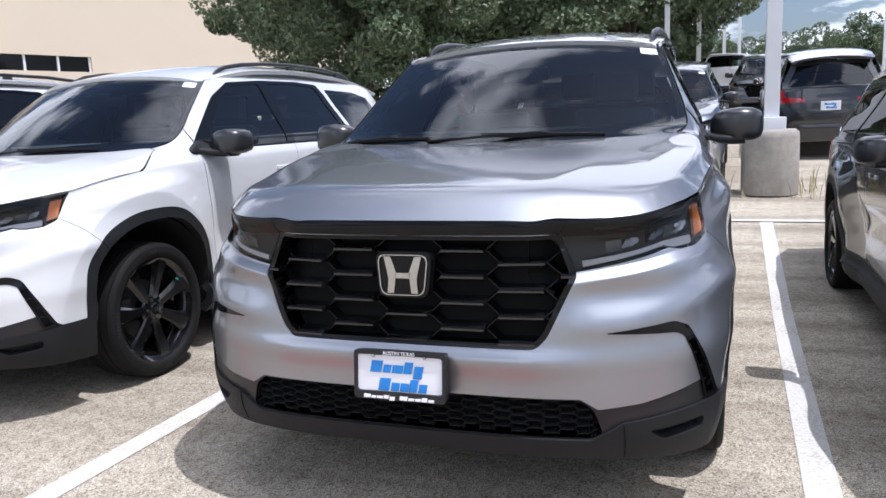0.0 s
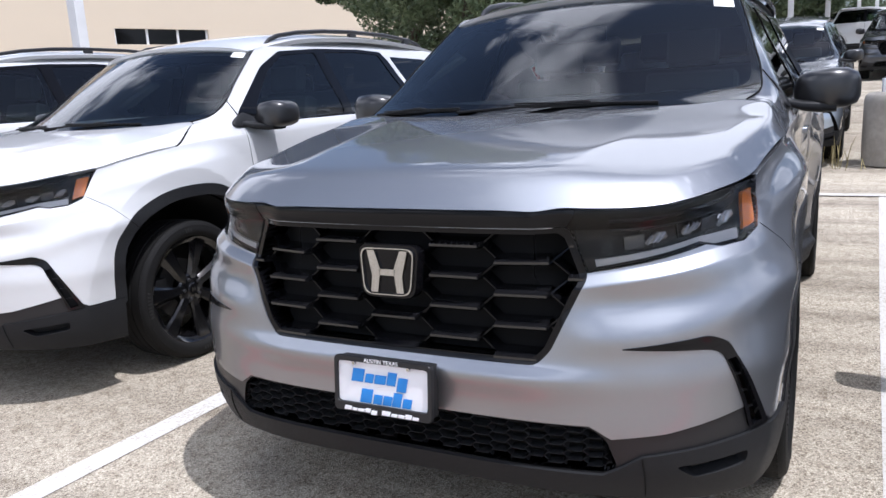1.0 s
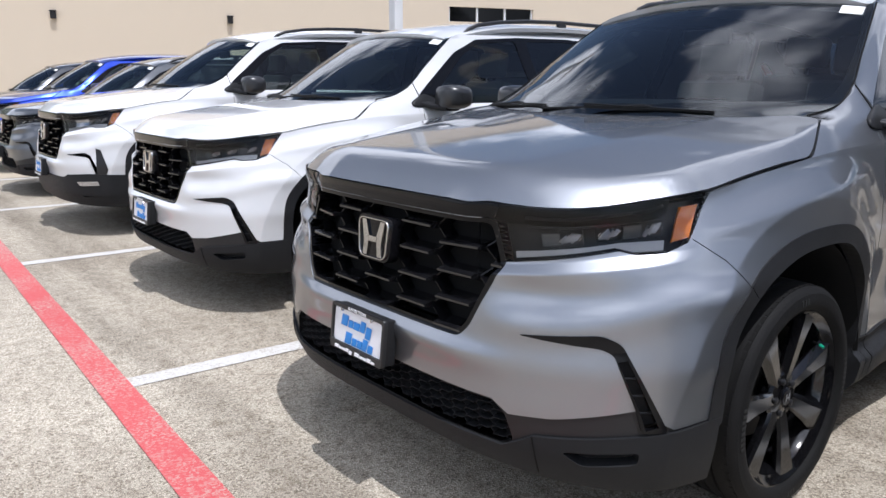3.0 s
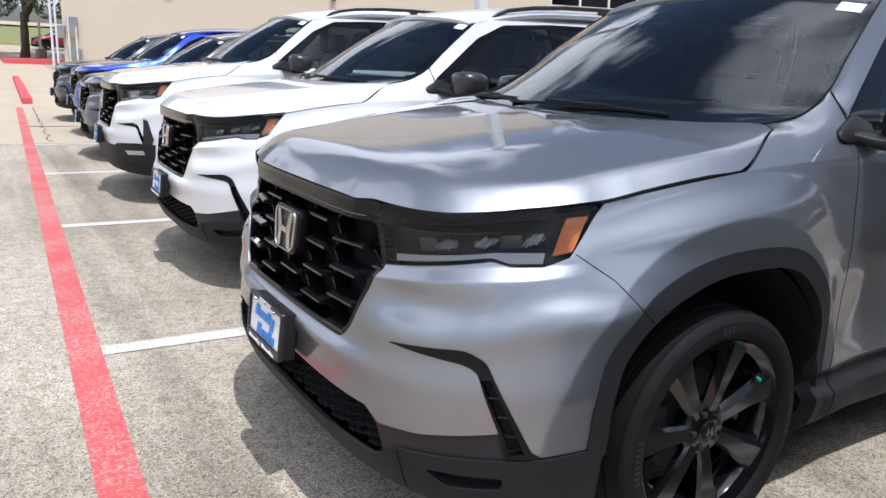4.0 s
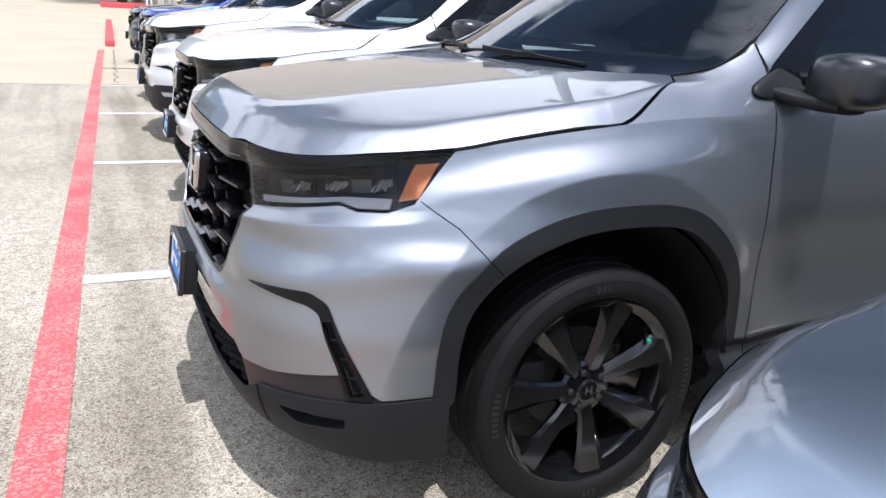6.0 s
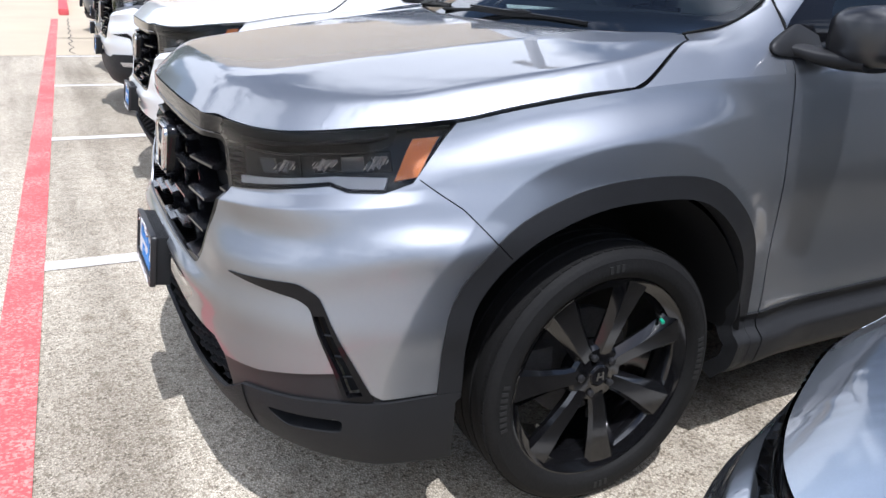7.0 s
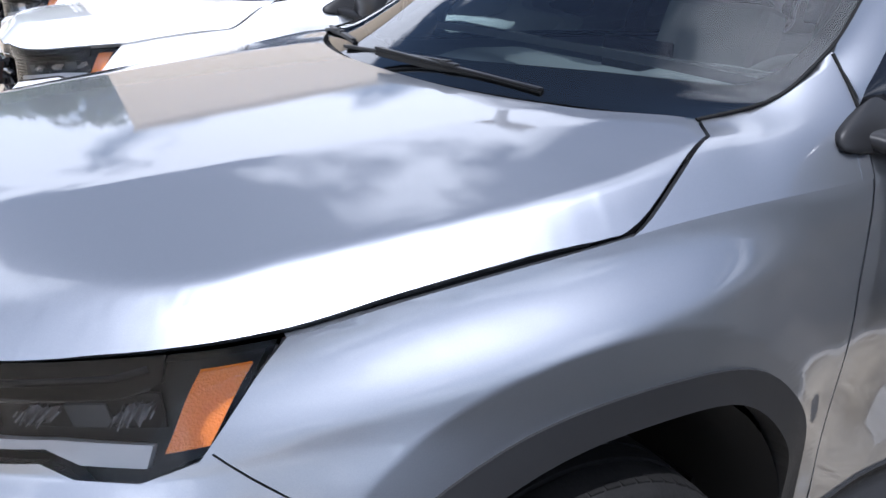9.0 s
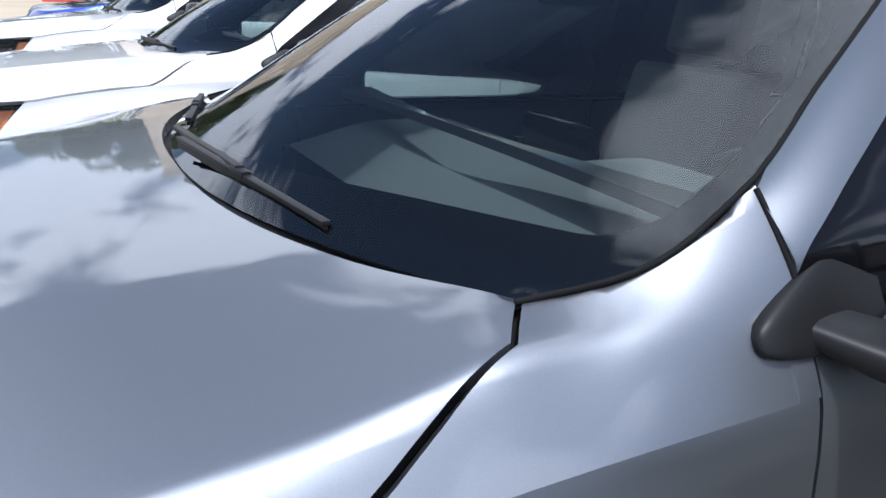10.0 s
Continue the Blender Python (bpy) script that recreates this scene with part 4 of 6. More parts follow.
def wheel_meshes():
    """Wheel with its outer face towards +x, middle of the tyre at 0."""
    m = {}
    m["tyre"] = lathe("tyre", [(0.285, -0.105), (0.300, -0.126), (0.330, -0.130), (0.362, -0.120), (0.376, -0.100), (0.383, -0.06), (0.383, -0.052), (0.376, -0.050), (0.376, -0.044), (0.384, -0.042), (0.3845, -0.004), (0.377, -0.003), (0.377, 0.003),
                       (0.3845, 0.004), (0.384, 0.042), (0.376, 0.044), (0.376, 0.050), (0.383, 0.052), (0.383, 0.080), (0.379, 0.102), (0.371, 0.117), (0.363, 0.123), (0.356, 0.1275), (0.352, 0.1275), (0.340, 0.1305), (0.322, 0.1310), (0.317, 0.1290), (0.309, 0.1255), (0.303, 0.120), (0.293, 0.105)], RUBBER, 96)
    m["rim"] = lathe("rim", [(r * 1.105, x) for r, x in [(0.262, -0.11), (0.235, -0.10), (0.225, -0.05), (0.222, 0.02), (0.232, 0.075), (0.240, 0.092), (0.258, 0.104), (0.2655, 0.112), (0.270, 0.112), (0.271, 0.104), (0.262, 0.098)]], ALLOY, 96)
    bm = bmesh.new()
    for k in range(7):
        rot = Matrix.Rotation(2 * math.pi * k / 7 - 0.26, 4, "X")
        sec = []
        for r, w, x, d, skew in ((0.055, 0.027, 0.084, 0.040, 0.0), (0.10, 0.029, 0.090, 0.036, 0.0), (0.17, 0.037, 0.096, 0.034, 0.004), (0.235, 0.052, 0.103, 0.032, 0.007), (0.262, 0.060, 0.104, 0.028, 0.008)):
            c = skew
            ring = [(x - d, c - w * 0.80), (x - 0.020, c - w), (x - 0.003, c - w * 0.55), (x, c - w * 0.45), (x - 0.004, c + w * 0.72), (x - 0.013, c + w), (x - d, c + w * 0.80)]
            sec.append([bm.verts.new(rot @ Vector((h, t * 1.1, r * 1.105))) for h, t in ring])
        for p, q in zip(sec, sec[1:]):
            for i in range(7):
                bm.faces.new((p[i], p[(i + 1) % 7], q[(i + 1) % 7], q[i]))
    bmesh.ops.recalc_face_normals(bm, faces=bm.faces)
    m["spokes"] = bm_mesh("spokes", bm, ALLOY, 25)
    m["hub"] = lathe("hub", [(0.0, 0.090), (0.030, 0.090), (0.034, 0.086), (0.040, 0.084), (0.078, 0.080), (0.088, 0.070), (0.09, 0.03), (0.0, 0.03)], ALLOY, 40)
    m["cap"] = lathe("cap", [(0.0, 0.0955), (0.027, 0.0945), (0.0295, 0.092), (0.031, 0.086)], GLOSS, 32)
    bm = bmesh.new()
    for x0, x1, lean in ((-0.012, -0.006, -1), (0.006, 0.012, 1)):
        box(bm, 0.0945, 0.0975, x0, x1, -0.013, 0.013, Matrix.Rotation(radians(7 * lean), 4, "X"))
    box(bm, 0.0945, 0.0975, -0.007, 0.007, -0.003, 0.002)
    m["badge"] = bm_mesh("badge", bm, CHROME)
    m["nut"] = lathe("nut", [(0.0, 0.104), (0.007, 0.104), (0.0105, 0.101), (0.011, 0.082)], SATIN, 12)
    m["disc"] = lathe("disc", [(0.0, -0.005), (0.165, -0.005), (0.165, -0.03), (0.0, -0.03)], CALIPER, 48)
    bm = bmesh.new()
    box(bm, -0.045, 0.035, -0.215, -0.120, -0.06, 0.09, None, 0.015)
    m["caliper"] = bm_mesh("caliper", bm, CALIPER)
    m["valve"] = tube("valve", [(0.070, 0.202, 0.143), (0.098, 0.194, 0.137)], 0.004, RUBBER)
    m["valve_cap"] = tube("valve_cap", [(0.096, 0.195, 0.138), (0.110, 0.191, 0.135)], 0.0055, GREENCAP)
    # tread blocks that show as notches on the tyre's shoulder
    bm = bmesh.new()
    for k in range(72):
        rot = Matrix.Rotation(2 * math.pi * k / 72, 4, "X")
        for side in (1, -1):
            box(bm, min(side * 0.083, side * 0.106), max(side * 0.083, side * 0.106), -0.0135, 0.0135, 0.358, 0.3805, rot)
    m["tread"] = bm_mesh("tread", bm, RUBBER, 20)
    # raised marks on the sidewall, as plain bars
    bm = bmesh.new()
    for start, count in ((-100, 8), (80, 8), (0, 3), (180, 3)):
        for k in range(count):
            box(bm, 0.1295, 0.1322, -0.0050, 0.0050, 0.324, 0.344, Matrix.Rotation(radians(start + 3.1 * k), 4, "X"))
    m["sidewall_marks"] = bm_mesh("sidewall_marks", bm, MARKS, 20)
    return m


def seat_meshes():
    m = {}
    bm = bmesh.new()
    box(bm, -0.25, 0.25, -0.27, 0.25, 0.0, 0.16, None, 0.05, 3)
    m["cushion"] = bm_mesh("cushion", bm, CLOTH)
    bm = bmesh.new()
    box(bm, -0.24, 0.24, -0.07, 0.07, 0.0, 0.62, Matrix.Translation((0, 0.24, 0.12)) @ Matrix.Rotation(radians(-16), 4, "X"), 0.05, 3)
    m["backrest"] = bm_mesh("backrest", bm, CLOTH)
    bm = bmesh.new()
    box(bm, -0.135, 0.135, -0.05, 0.05, 0.0, 0.19, Matrix.Translation((0, 0.41, 0.755)) @ Matrix.Rotation(radians(-10), 4, "X"), 0.04, 3)
    m["headrest"] = bm_mesh("headrest", bm, CLOTH)
    return m


def mirror_meshes():
    """Door mirror on the x > 0 side."""
    m = {}
    bm = bmesh.new()
    n = 28
    rings = []
    for t, w, h, dy, dz in ((0.0, 0.02, 0.03, 0.0, 0.0), (0.02, 0.055, 0.060, 0.0, 0.0), (0.06, 0.085, 0.075, 0.0, 0.002), (0.13, 0.095, 0.081, 0.0, 0.004), (0.19, 0.090, 0.076, 0.012, 0.004), (0.225, 0.070, 0.060, 0.03, 0.003), (0.238, 0.03, 0.03, 0.045, 0.0)):
        ring = []
        for k in range(n):
            a = 2 * math.pi * k / n
            c, s = math.cos(a), math.sin(a)
            c, s = math.copysign(abs(c) ** 0.55, c), math.copysign(abs(s) ** 0.55, s)
            ring.append(bm.verts.new((0.935 + t, 1.745 + dy + w * c, 1.296 + dz + h * s)))
        rings.append(ring)
    for p, q in zip(rings, rings[1:]):
        for k in range(n):
            bm.faces.new((p[k], p[(k + 1) % n], q[(k + 1) % n], q[k]))
    bm.faces.new(rings[0][::-1])
    bm.faces.new(rings[-1])
    bmesh.ops.recalc_face_normals(bm, faces=bm.faces)
    m["mirror_housing"] = bm_mesh("mirror_housing", bm, CAP, 50)
    def loft(bm, rings):
        for p, q in zip(rings, rings[1:]):
            for k in range(len(p)):
                bm.faces.new((p[k], p[(k + 1) % len(p)], q[(k + 1) % len(p)], q[k]))
        bm.faces.new(rings[0][::-1])
        bm.faces.new(rings[-1])
    # foot: a rounded wedge on the shoulder that runs up into the black corner of the door window
    bm = bmesh.new()
    rings = []
    for y, z0, z1, out in ((1.524, 1.250, 1.258, 0.001), (1.530, 1.242, 1.268, 0.006), (1.546, 1.237, 1.278, 0.010), (1.570, 1.234, 1.290, 0.011), (1.605, 1.232, 1.306, 0.009), (1.640, 1.232, 1.320, 0.005), (1.685, 1.236, 1.328, -0.001), (1.74, 1.240, 1.330, -0.008)):
        ring = []
        for k in range(n):
            a = 2 * math.pi * k / n
            c, s = math.cos(a), math.sin(a)
            c, s = math.copysign(abs(c) ** 0.75, c), math.copysign(abs(s) ** 0.75, s)
            z = (z0 + z1) / 2 + s * (z1 - z0) / 2
            face = float(np.interp(z, (1.20, 1.25, 1.29, 1.34, 1.36), (0.945, 0.920, 0.898, 0.872, 0.862)))
            ring.append(bm.verts.new((face + (out + 0.001) * (c if c > 0 else 0) + 0.05 * min(c, 0), y, z)))
        rings.append(ring)
    loft(bm, rings)
    bmesh.ops.recalc_face_normals(bm, faces=bm.faces)
    m["mirror_foot"] = bm_mesh("mirror_foot", bm, ARM, 60)
    bm = bmesh.new()
    rings = []
    for x, y, hy, z, hz in ((0.900, 1.628, 0.046, 1.254, 0.017), (0.935, 1.650, 0.052, 1.250, 0.017), (0.975, 1.685, 0.060, 1.238, 0.022), (1.03, 1.715, 0.064, 1.232, 0.024), (1.09, 1.735, 0.062, 1.228, 0.020)):
        ring = []
        for k in range(n):
            a = 2 * math.pi * k / n
            c, s = math.cos(a), math.sin(a)
            c, s = math.copysign(abs(c) ** 0.7, c), math.copysign(abs(s) ** 0.6, s)
            ring.append(bm.verts.new((x, y + hy * c, z + hz * s)))
        rings.append(ring)
    loft(bm, rings)
    bmesh.ops.recalc_face_normals(bm, faces=bm.faces)
    m["mirror_arm"] = bm_mesh("mirror_arm", bm, ARM, 60)
    bm = bmesh.new()
    box(bm, 0.975, 1.145, 1.836, 1.842, 1.255, 1.365, None, 0.0)
    m["mirror_glass"] = bm_mesh("mirror_glass", bm, MIRROR)
    return m


SUV, WHEEL, SEAT, WING_MIRROR = suv_meshes(), wheel_meshes(), seat_meshes(), mirror_meshes()
LEFT = {}


def left_of(key, table):
    if key not in LEFT:
        LEFT[key] = mirrored(table[key], key)
    return LEFT[key]


def detail_meshes():
    m = {}
    hex_web.z0 = 0.674
    m["grille_rib"] = hex_web("grille_rib", GRILLE_X, nose_form, 0.190, 0.083, 0.142, (0.026, 0.010), (0.002, 0.080, 0.022), GRILLEBLACK, True, False)
    m["grille_web"] = hex_web("grille_web", GRILLE_X, nose_form, 0.190, 0.083, 0.142, (0.026, 0.015), (0.006, 0.082, 0.034), GLOSS, False, True)
    hex_web.z0 = 0.375
    m["mesh_web"] = hex_web("mesh_web", MESH_X, nose_form, 0.052, 0.027, 0.036, (0.0062, 0.0046), (0.012, 0.045, 0.018), PLASTIC)
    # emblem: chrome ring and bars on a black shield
    ring_out = rounded([(-0.076, -0.066), (0.076, -0.066), (0.089, 0.068), (-0.089, 0.068)], 0.030, 6)
    ring_in = [(a * 0.925, b * 0.925) for a, b in ring_out]

    def plate_of(name, outer, inner, y0, y1, material):
        bm = bmesh.new()
        n = len(outer)
        rows = [[bm.verts.new((a, y, b)) for a, b in line] for line, y in ((outer, y1), (outer, y0 + 0.003), ([(a * 0.985, b * 0.985) for a, b in outer], y0))]
        if inner:
            rows += [[bm.verts.new((a, y, b)) for a, b in line] for line, y in (([(a * 1.015, b * 1.015) for a, b in inner], y0), (inner, y0 + 0.003), (inner, y1))]
        for p, q in zip(rows, rows[1:]):
            for k in range(n):
                bm.faces.new((p[k], p[(k + 1) % n], q[(k + 1) % n], q[k]))
        if not inner:
            bm.faces.new(rows[-1])
        bmesh.ops.recalc_face_normals(bm, faces=bm.faces)
        return bm_mesh(name, bm, material, 40)
    m["emblem_shield"] = plate_of("emblem_shield", [(a * 1.12, b * 1.12) for a, b in ring_out], None, 0.006, 0.045, GLOSS)
    m["emblem_ring"] = plate_of("emblem_ring", ring_out, ring_in, -0.002, 0.007, CHROME)
    for key, poly in (("emblem_post", [(-0.066, 0.061), (-0.042, 0.061), (-0.022, 0.008), (-0.024, -0.010), (-0.031, -0.059), (-0.054, -0.059), (-0.049, -0.012)]), ("emblem_link", [(-0.029, 0.008), (0.029, 0.008), (0.024, -0.010), (-0.024, -0.010)])):
        m[key] = plate_of(key, poly, None, -0.001, 0.006, CHROME)
    # plate and its holder
    m["plate_frame"] = plate_of("plate_frame", rounded([(-0.158, -0.080), (0.158, -0.080), (0.158, 0.080), (-0.158, 0.080)], 0.014), [(a * 0.92, b * 0.74 + 0.006) for a, b in rounded([(-0.158, -0.080), (0.158, -0.080), (0.158, 0.080), (-0.158, 0.080)], 0.014)], -0.010, 0.006, SATIN)
    m["plate"] = box_mesh("plate", (0.300, 0.003, 0.132), PLATEWHITE)
    bm = bmesh.new()
    box(bm, -0.150, 0.150, 0.0, 0.05, -0.075, 0.075, None, 0.006)
    m["plate_bracket"] = bm_mesh("plate_bracket", bm, PLASTIC)
    # bars that stand for the dealer's script
    def word_bars(x0, x1, z0, z1, shape, lean=0.2):
        """A word as slanting bars: per bar its width, its foot and its top in parts of the word's height."""
        total, rows, x = sum(w for w, _, _ in shape), [], x0
        for w, lo, hi in shape:
            step = (x1 - x0) * w / total
            a, b = z0 + (z1 - z0) * lo, z0 + (z1 - z0) * hi
            rows.append((x + 0.04 * step, x + 0.93 * step, a, b, lean))
            x += step
        return rows

    def slant_bars(name, rows, material, y):
        bm = bmesh.new()
        for x0, x1, z0, z1, lean in rows:
            m4 = Matrix.Identity(4)
            m4[0][2] = lean
            m4[0][3] = -lean * (z0 + z1) / 2
            box(bm, x0, x1, y, y + 0.002, z0, z1, m4, min(0.0015, (x1 - x0) * 0.2), 2)
        return bm_mesh(name, bm, material)
    FIRST = ((1.15, 0.1, 1.0), (0.8, 0.1, 0.72), (1.1, 0.1, 0.72), (0.85, 0.1, 1.0), (0.9, -0.25, 0.72))
    SECOND = ((1.15, 0.0, 1.0), (0.85, 0.0, 0.68), (0.85, 0.0, 0.68), (0.85, 0.0, 1.0), (0.85, 0.0, 0.68))
    m["plate_print"] = slant_bars("plate_print", word_bars(-0.100, 0.082, 0.004, 0.046, FIRST), PLATEBLUE, -0.0045)
    m["plate_print_low"] = slant_bars("plate_print_low", word_bars(-0.072, 0.096, -0.050, -0.010, SECOND), PLATEBLUE, -0.0045)
    m["frame_print"] = slant_bars("frame_print", word_bars(-0.122, -0.012, -0.0765, -0.0630, FIRST) + word_bars(0.002, 0.122, -0.0765, -0.0630, SECOND), PRINT, -0.0125)
    words = bpy.data.curves.new("place_words", "FONT")
    words.body, words.size, words.align_x, words.extrude = "AUSTIN TEXAS", 0.0165, "CENTER", 0.0005
    holder = bpy.data.objects.new("place_words", words)
    m["place_words"] = bpy.data.meshes.new_from_object(holder)
    m["place_words"].materials.clear()
    m["place_words"].materials.append(PRINT)
    bpy.data.objects.remove(holder)
    bm = bmesh.new()
    bmesh.ops.create_cone(bm, cap_ends=True, segments=16, radius1=0.0065, radius2=0.005, depth=0.006, matrix=Matrix.Rotation(radians(90), 4, "X"))
    m["screw"] = bm_mesh("screw", bm, CHROME)
    # lamp inside
    bm = bmesh.new()
    facets = random.Random(12)
    for k in range(15):
        u = -1 + 2 * (k + 0.5) / 15
        h = 0.018 * math.sqrt(1 - u * u) * facets.uniform(0.6, 1.0) + 0.002
        turn = Matrix.Rotation(radians(47 + facets.uniform(-7, 7)), 4, "Y") @ Matrix.Rotation(radians(facets.choice((-40, -20, 5, 25, 45))), 4, "Z")
        box(bm, -0.0013, 0.0013, -0.006, 0.008, -h, h, Matrix.Translation((u * 0.029, 0, facets.uniform(-0.003, 0.003))) @ turn, 0.0005, 1)
    m["lamp_crystal"] = bm_mesh("lamp_crystal", bm, FACET)
    bm = bmesh.new()
    box(bm, -0.026, 0.026, 0.0, 0.005, -0.019, 0.019, Matrix.Rotation(radians(14), 4, "X"), 0.003)
    m["lamp_plate"] = bm_mesh("lamp_plate", bm, PLATE_CLEAR)
    bm = bmesh.new()
    box(bm, -0.034, 0.034, 0.009, 0.014, -0.024, 0.024, None, 0.004)
    m["module_case"] = bm_mesh("module_case", bm, BUCKET)
    for key, up in (("lower_bead", 0.0), ("upper_bead", 0.024)):
        s = np.linspace(0.415, 0.715, 22)
        way = side_form(s, np.interp(s, (0.40, 0.52, 0.69, 0.72), (1.003, 1.009, 1.031, 1.046)) + up)
        way[:, 1] += 0.010
        way[:, 0] -= 0.010 * smooth(0.45, 0.65, s)
        m[key] = tube(key, way, 0.0065 if up else 0.0038, GLOSS if up else BEAD, 8)
    bm = bmesh.new()
    bmesh.ops.create_uvsphere(bm, u_segments=14, v_segments=8, radius=0.011)
    m["projector"] = bm_mesh("projector", bm, FACET)
    # cabin
    gx, gy = np.linspace(-0.74, 0.74, 60), np.linspace(-0.04, 0.54, 40)
    X, Y = (q.ravel() for q in np.meshgrid(gx, gy, indexing="ij"))
    Z = -0.055 + 0.065 * smooth(-0.1, 0.24, Y) + 0.055 * np.exp(-((X - 0.37) / 0.24) ** 4) * smooth(0.10, 0.36, Y) - 0.30 * smooth(0.44, 0.56, Y) - 0.12 * smooth(0.62, 0.76, np.abs(X))
    k = np.arange(59)[:, None] * 40 + np.arange(39)[None]
    quads = np.stack([k, k + 40, k + 41, k + 1], -1).reshape(-1, 4)
    m["dashboard"] = mesh_of("dashboard", np.stack([X, Y, Z], 1), quads, DASH)
    bm = bmesh.new()
    box(bm, -0.14, 0.12, 0.40, 0.43, -0.02, 0.10, None, 0.008, 2)
    m["display"] = bm_mesh("display", bm, GLOSS)
    ringp = [(0.185 * math.cos(2 * math.pi * k / 32), 0.0, 0.185 * math.sin(2 * math.pi * k / 32)) for k in range(33)]
    m["steering_wheel"] = tube("steering_wheel", ringp, 0.016, DASH, 10)
    bm = bmesh.new()
    box(bm, -0.075, 0.075, -0.02, 0.03, -0.06, 0.05, None, 0.02, 3)
    box(bm, -0.17, 0.17, -0.008, 0.012, -0.014, 0.014, None, 0.005, 2)
    m["wheel_boss"] = bm_mesh("wheel_boss", bm, DASH)
    m["rear_view_mirror"] = box_mesh("rear_view_mirror", (0.24, 0.03, 0.07), SATIN, 0.012, 3)
    # hidden floor parts in cavity black: their shade is put into the colour
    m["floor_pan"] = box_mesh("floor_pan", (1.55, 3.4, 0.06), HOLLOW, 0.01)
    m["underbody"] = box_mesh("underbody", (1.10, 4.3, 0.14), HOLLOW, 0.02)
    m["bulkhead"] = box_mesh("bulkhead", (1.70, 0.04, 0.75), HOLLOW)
    m["bench"] = box_mesh("bench", (1.34, 0.52, 0.16), CLOTH, 0.05, 3)
    bm = bmesh.new()
    box(bm, -0.67, 0.67, -0.07, 0.07, 0.0, 0.62, Matrix.Rotation(radians(-16), 4, "X"), 0.05, 3)
    m["bench_back"] = bm_mesh("bench_back", bm, CLOTH)
    m["rail"] = tube("rail", [(0.634, 2.20, 1.748), (0.634, 2.25, 1.782), (0.636, 2.34, 1.812), (0.641, 2.55, 1.842), (0.646, 2.85, 1.862), (0.648, 3.2, 1.870), (0.645, 3.7, 1.864), (0.638, 4.1, 1.838), (0.630, 4.28, 1.806), (0.628, 4.36, 1.772)], [0.010, 0.014, 0.016, 0.016, 0.016, 0.016, 0.016, 0.016, 0.014, 0.010], SATIN, 10)
    bm = bmesh.new()
    box(bm, -0.016, 0.016, -0.045, 0.045, -0.040, 0.036, None, 0.012)
    m["rail_foot"] = bm_mesh("rail_foot", bm, SATIN)
    # wheel housing liners, with the housing's shade put into their near-black
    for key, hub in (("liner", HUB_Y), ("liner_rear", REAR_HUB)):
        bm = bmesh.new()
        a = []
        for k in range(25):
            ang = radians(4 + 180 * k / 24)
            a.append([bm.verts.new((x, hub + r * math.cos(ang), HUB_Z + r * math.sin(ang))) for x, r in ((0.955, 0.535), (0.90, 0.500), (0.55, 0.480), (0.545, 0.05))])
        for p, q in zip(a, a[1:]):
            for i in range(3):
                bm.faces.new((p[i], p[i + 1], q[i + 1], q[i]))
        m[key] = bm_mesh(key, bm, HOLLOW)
    # wipers
    def wiper(name, foot, joint, tip):
        bm = bmesh.new()
        a, j, t = Vector(foot), Vector(joint), Vector(tip)
        d = (t - j).normalized()
        q = d.to_track_quat("X", "Z").to_matrix().to_4x4()
        L = (t - j).length
        box(bm, -L, L, -0.007, 0.007, -0.004, 0.003, Matrix.Translation(j) @ q, 0.003, 2)
        box(bm, -L, L, -0.003, 0.003, -0.018, -0.005, Matrix.Translation(j) @ q)
        box(bm, -0.025, 0.025, -0.009, 0.009, -0.004, 0.008, Matrix.Translation(j) @ q, 0.005, 2)
        d2 = (j - a).normalized()
        q2 = d2.to_track_quat("X", "Z").to_matrix().to_4x4()
        box(bm, -0.02, (j - a).length, -0.008, 0.008, 0.002, 0.012, Matrix.Translation(a) @ q2, 0.005, 2)
        return bm_mesh(name, bm, ARM)
    m["wiper"] = wiper("wiper", *WIPER_A)
    m["wiper_short"] = wiper("wiper_short", *WIPER_B)
    # slats across the air curtain's pocket, and the joint between the lip's middle and corner
    for i, z in enumerate((0.520, 0.570, 0.620)):
        edge = np.interp(z, (0.474, 0.53, 0.668), (0.650, 0.638, 0.600)), np.interp(z, (0.482, 0.672), (0.672, 0.616))
        run = np.linspace(edge[0], edge[1], 5)
        way = side_form(run, np.full(5, z))
        m["pocket_slat_" + "abc"[i]] = tube("pocket_slat", way + np.array([-0.012, 0.012, 0.0]), 0.0032, SATIN, 6)
    zs = np.linspace(0.305, 0.425, 7)
    way = side_form(np.interp(zs, (0.305, 0.425), (0.476, 0.462)), zs)
    m["lip_joint"] = tube("lip_joint", way + np.array([0.004, -0.0062, 0.0]), 0.0022, HOLLOW, 6)
    # pieces of the boxy front: corner vent, deep black lower bumper, fog lamp, bright lamp insides
    def patch(name, poly, material, drop):
        g = np.array([(a, b) for a in np.arange(min(p[0] for p in poly), max(p[0] for p in poly), 0.03) for b in np.arange(min(p[1] for p in poly), max(p[1] for p in poly), 0.03)])
        pv, pf, pw = cut(g, [poly], 0.03)
        return shell(name, pv, pf[pw == 0], side_sheet, material, 0.02, 1, drop)
    m["boxy_vent"] = patch("boxy_vent", [(0.640, 0.555), (0.690, 0.555), (0.700, 0.60), (0.665, 0.76), (0.640, 0.775)], SATIN, -0.006)
    m["boxy_band"] = patch("boxy_band", [(0.0, 0.37), (0.78, 0.37), (0.80, 0.545), (0.60, 0.560), (0.44, 0.545), (0.40, 0.520), (0.0, 0.520)], PLASTIC, -0.010)
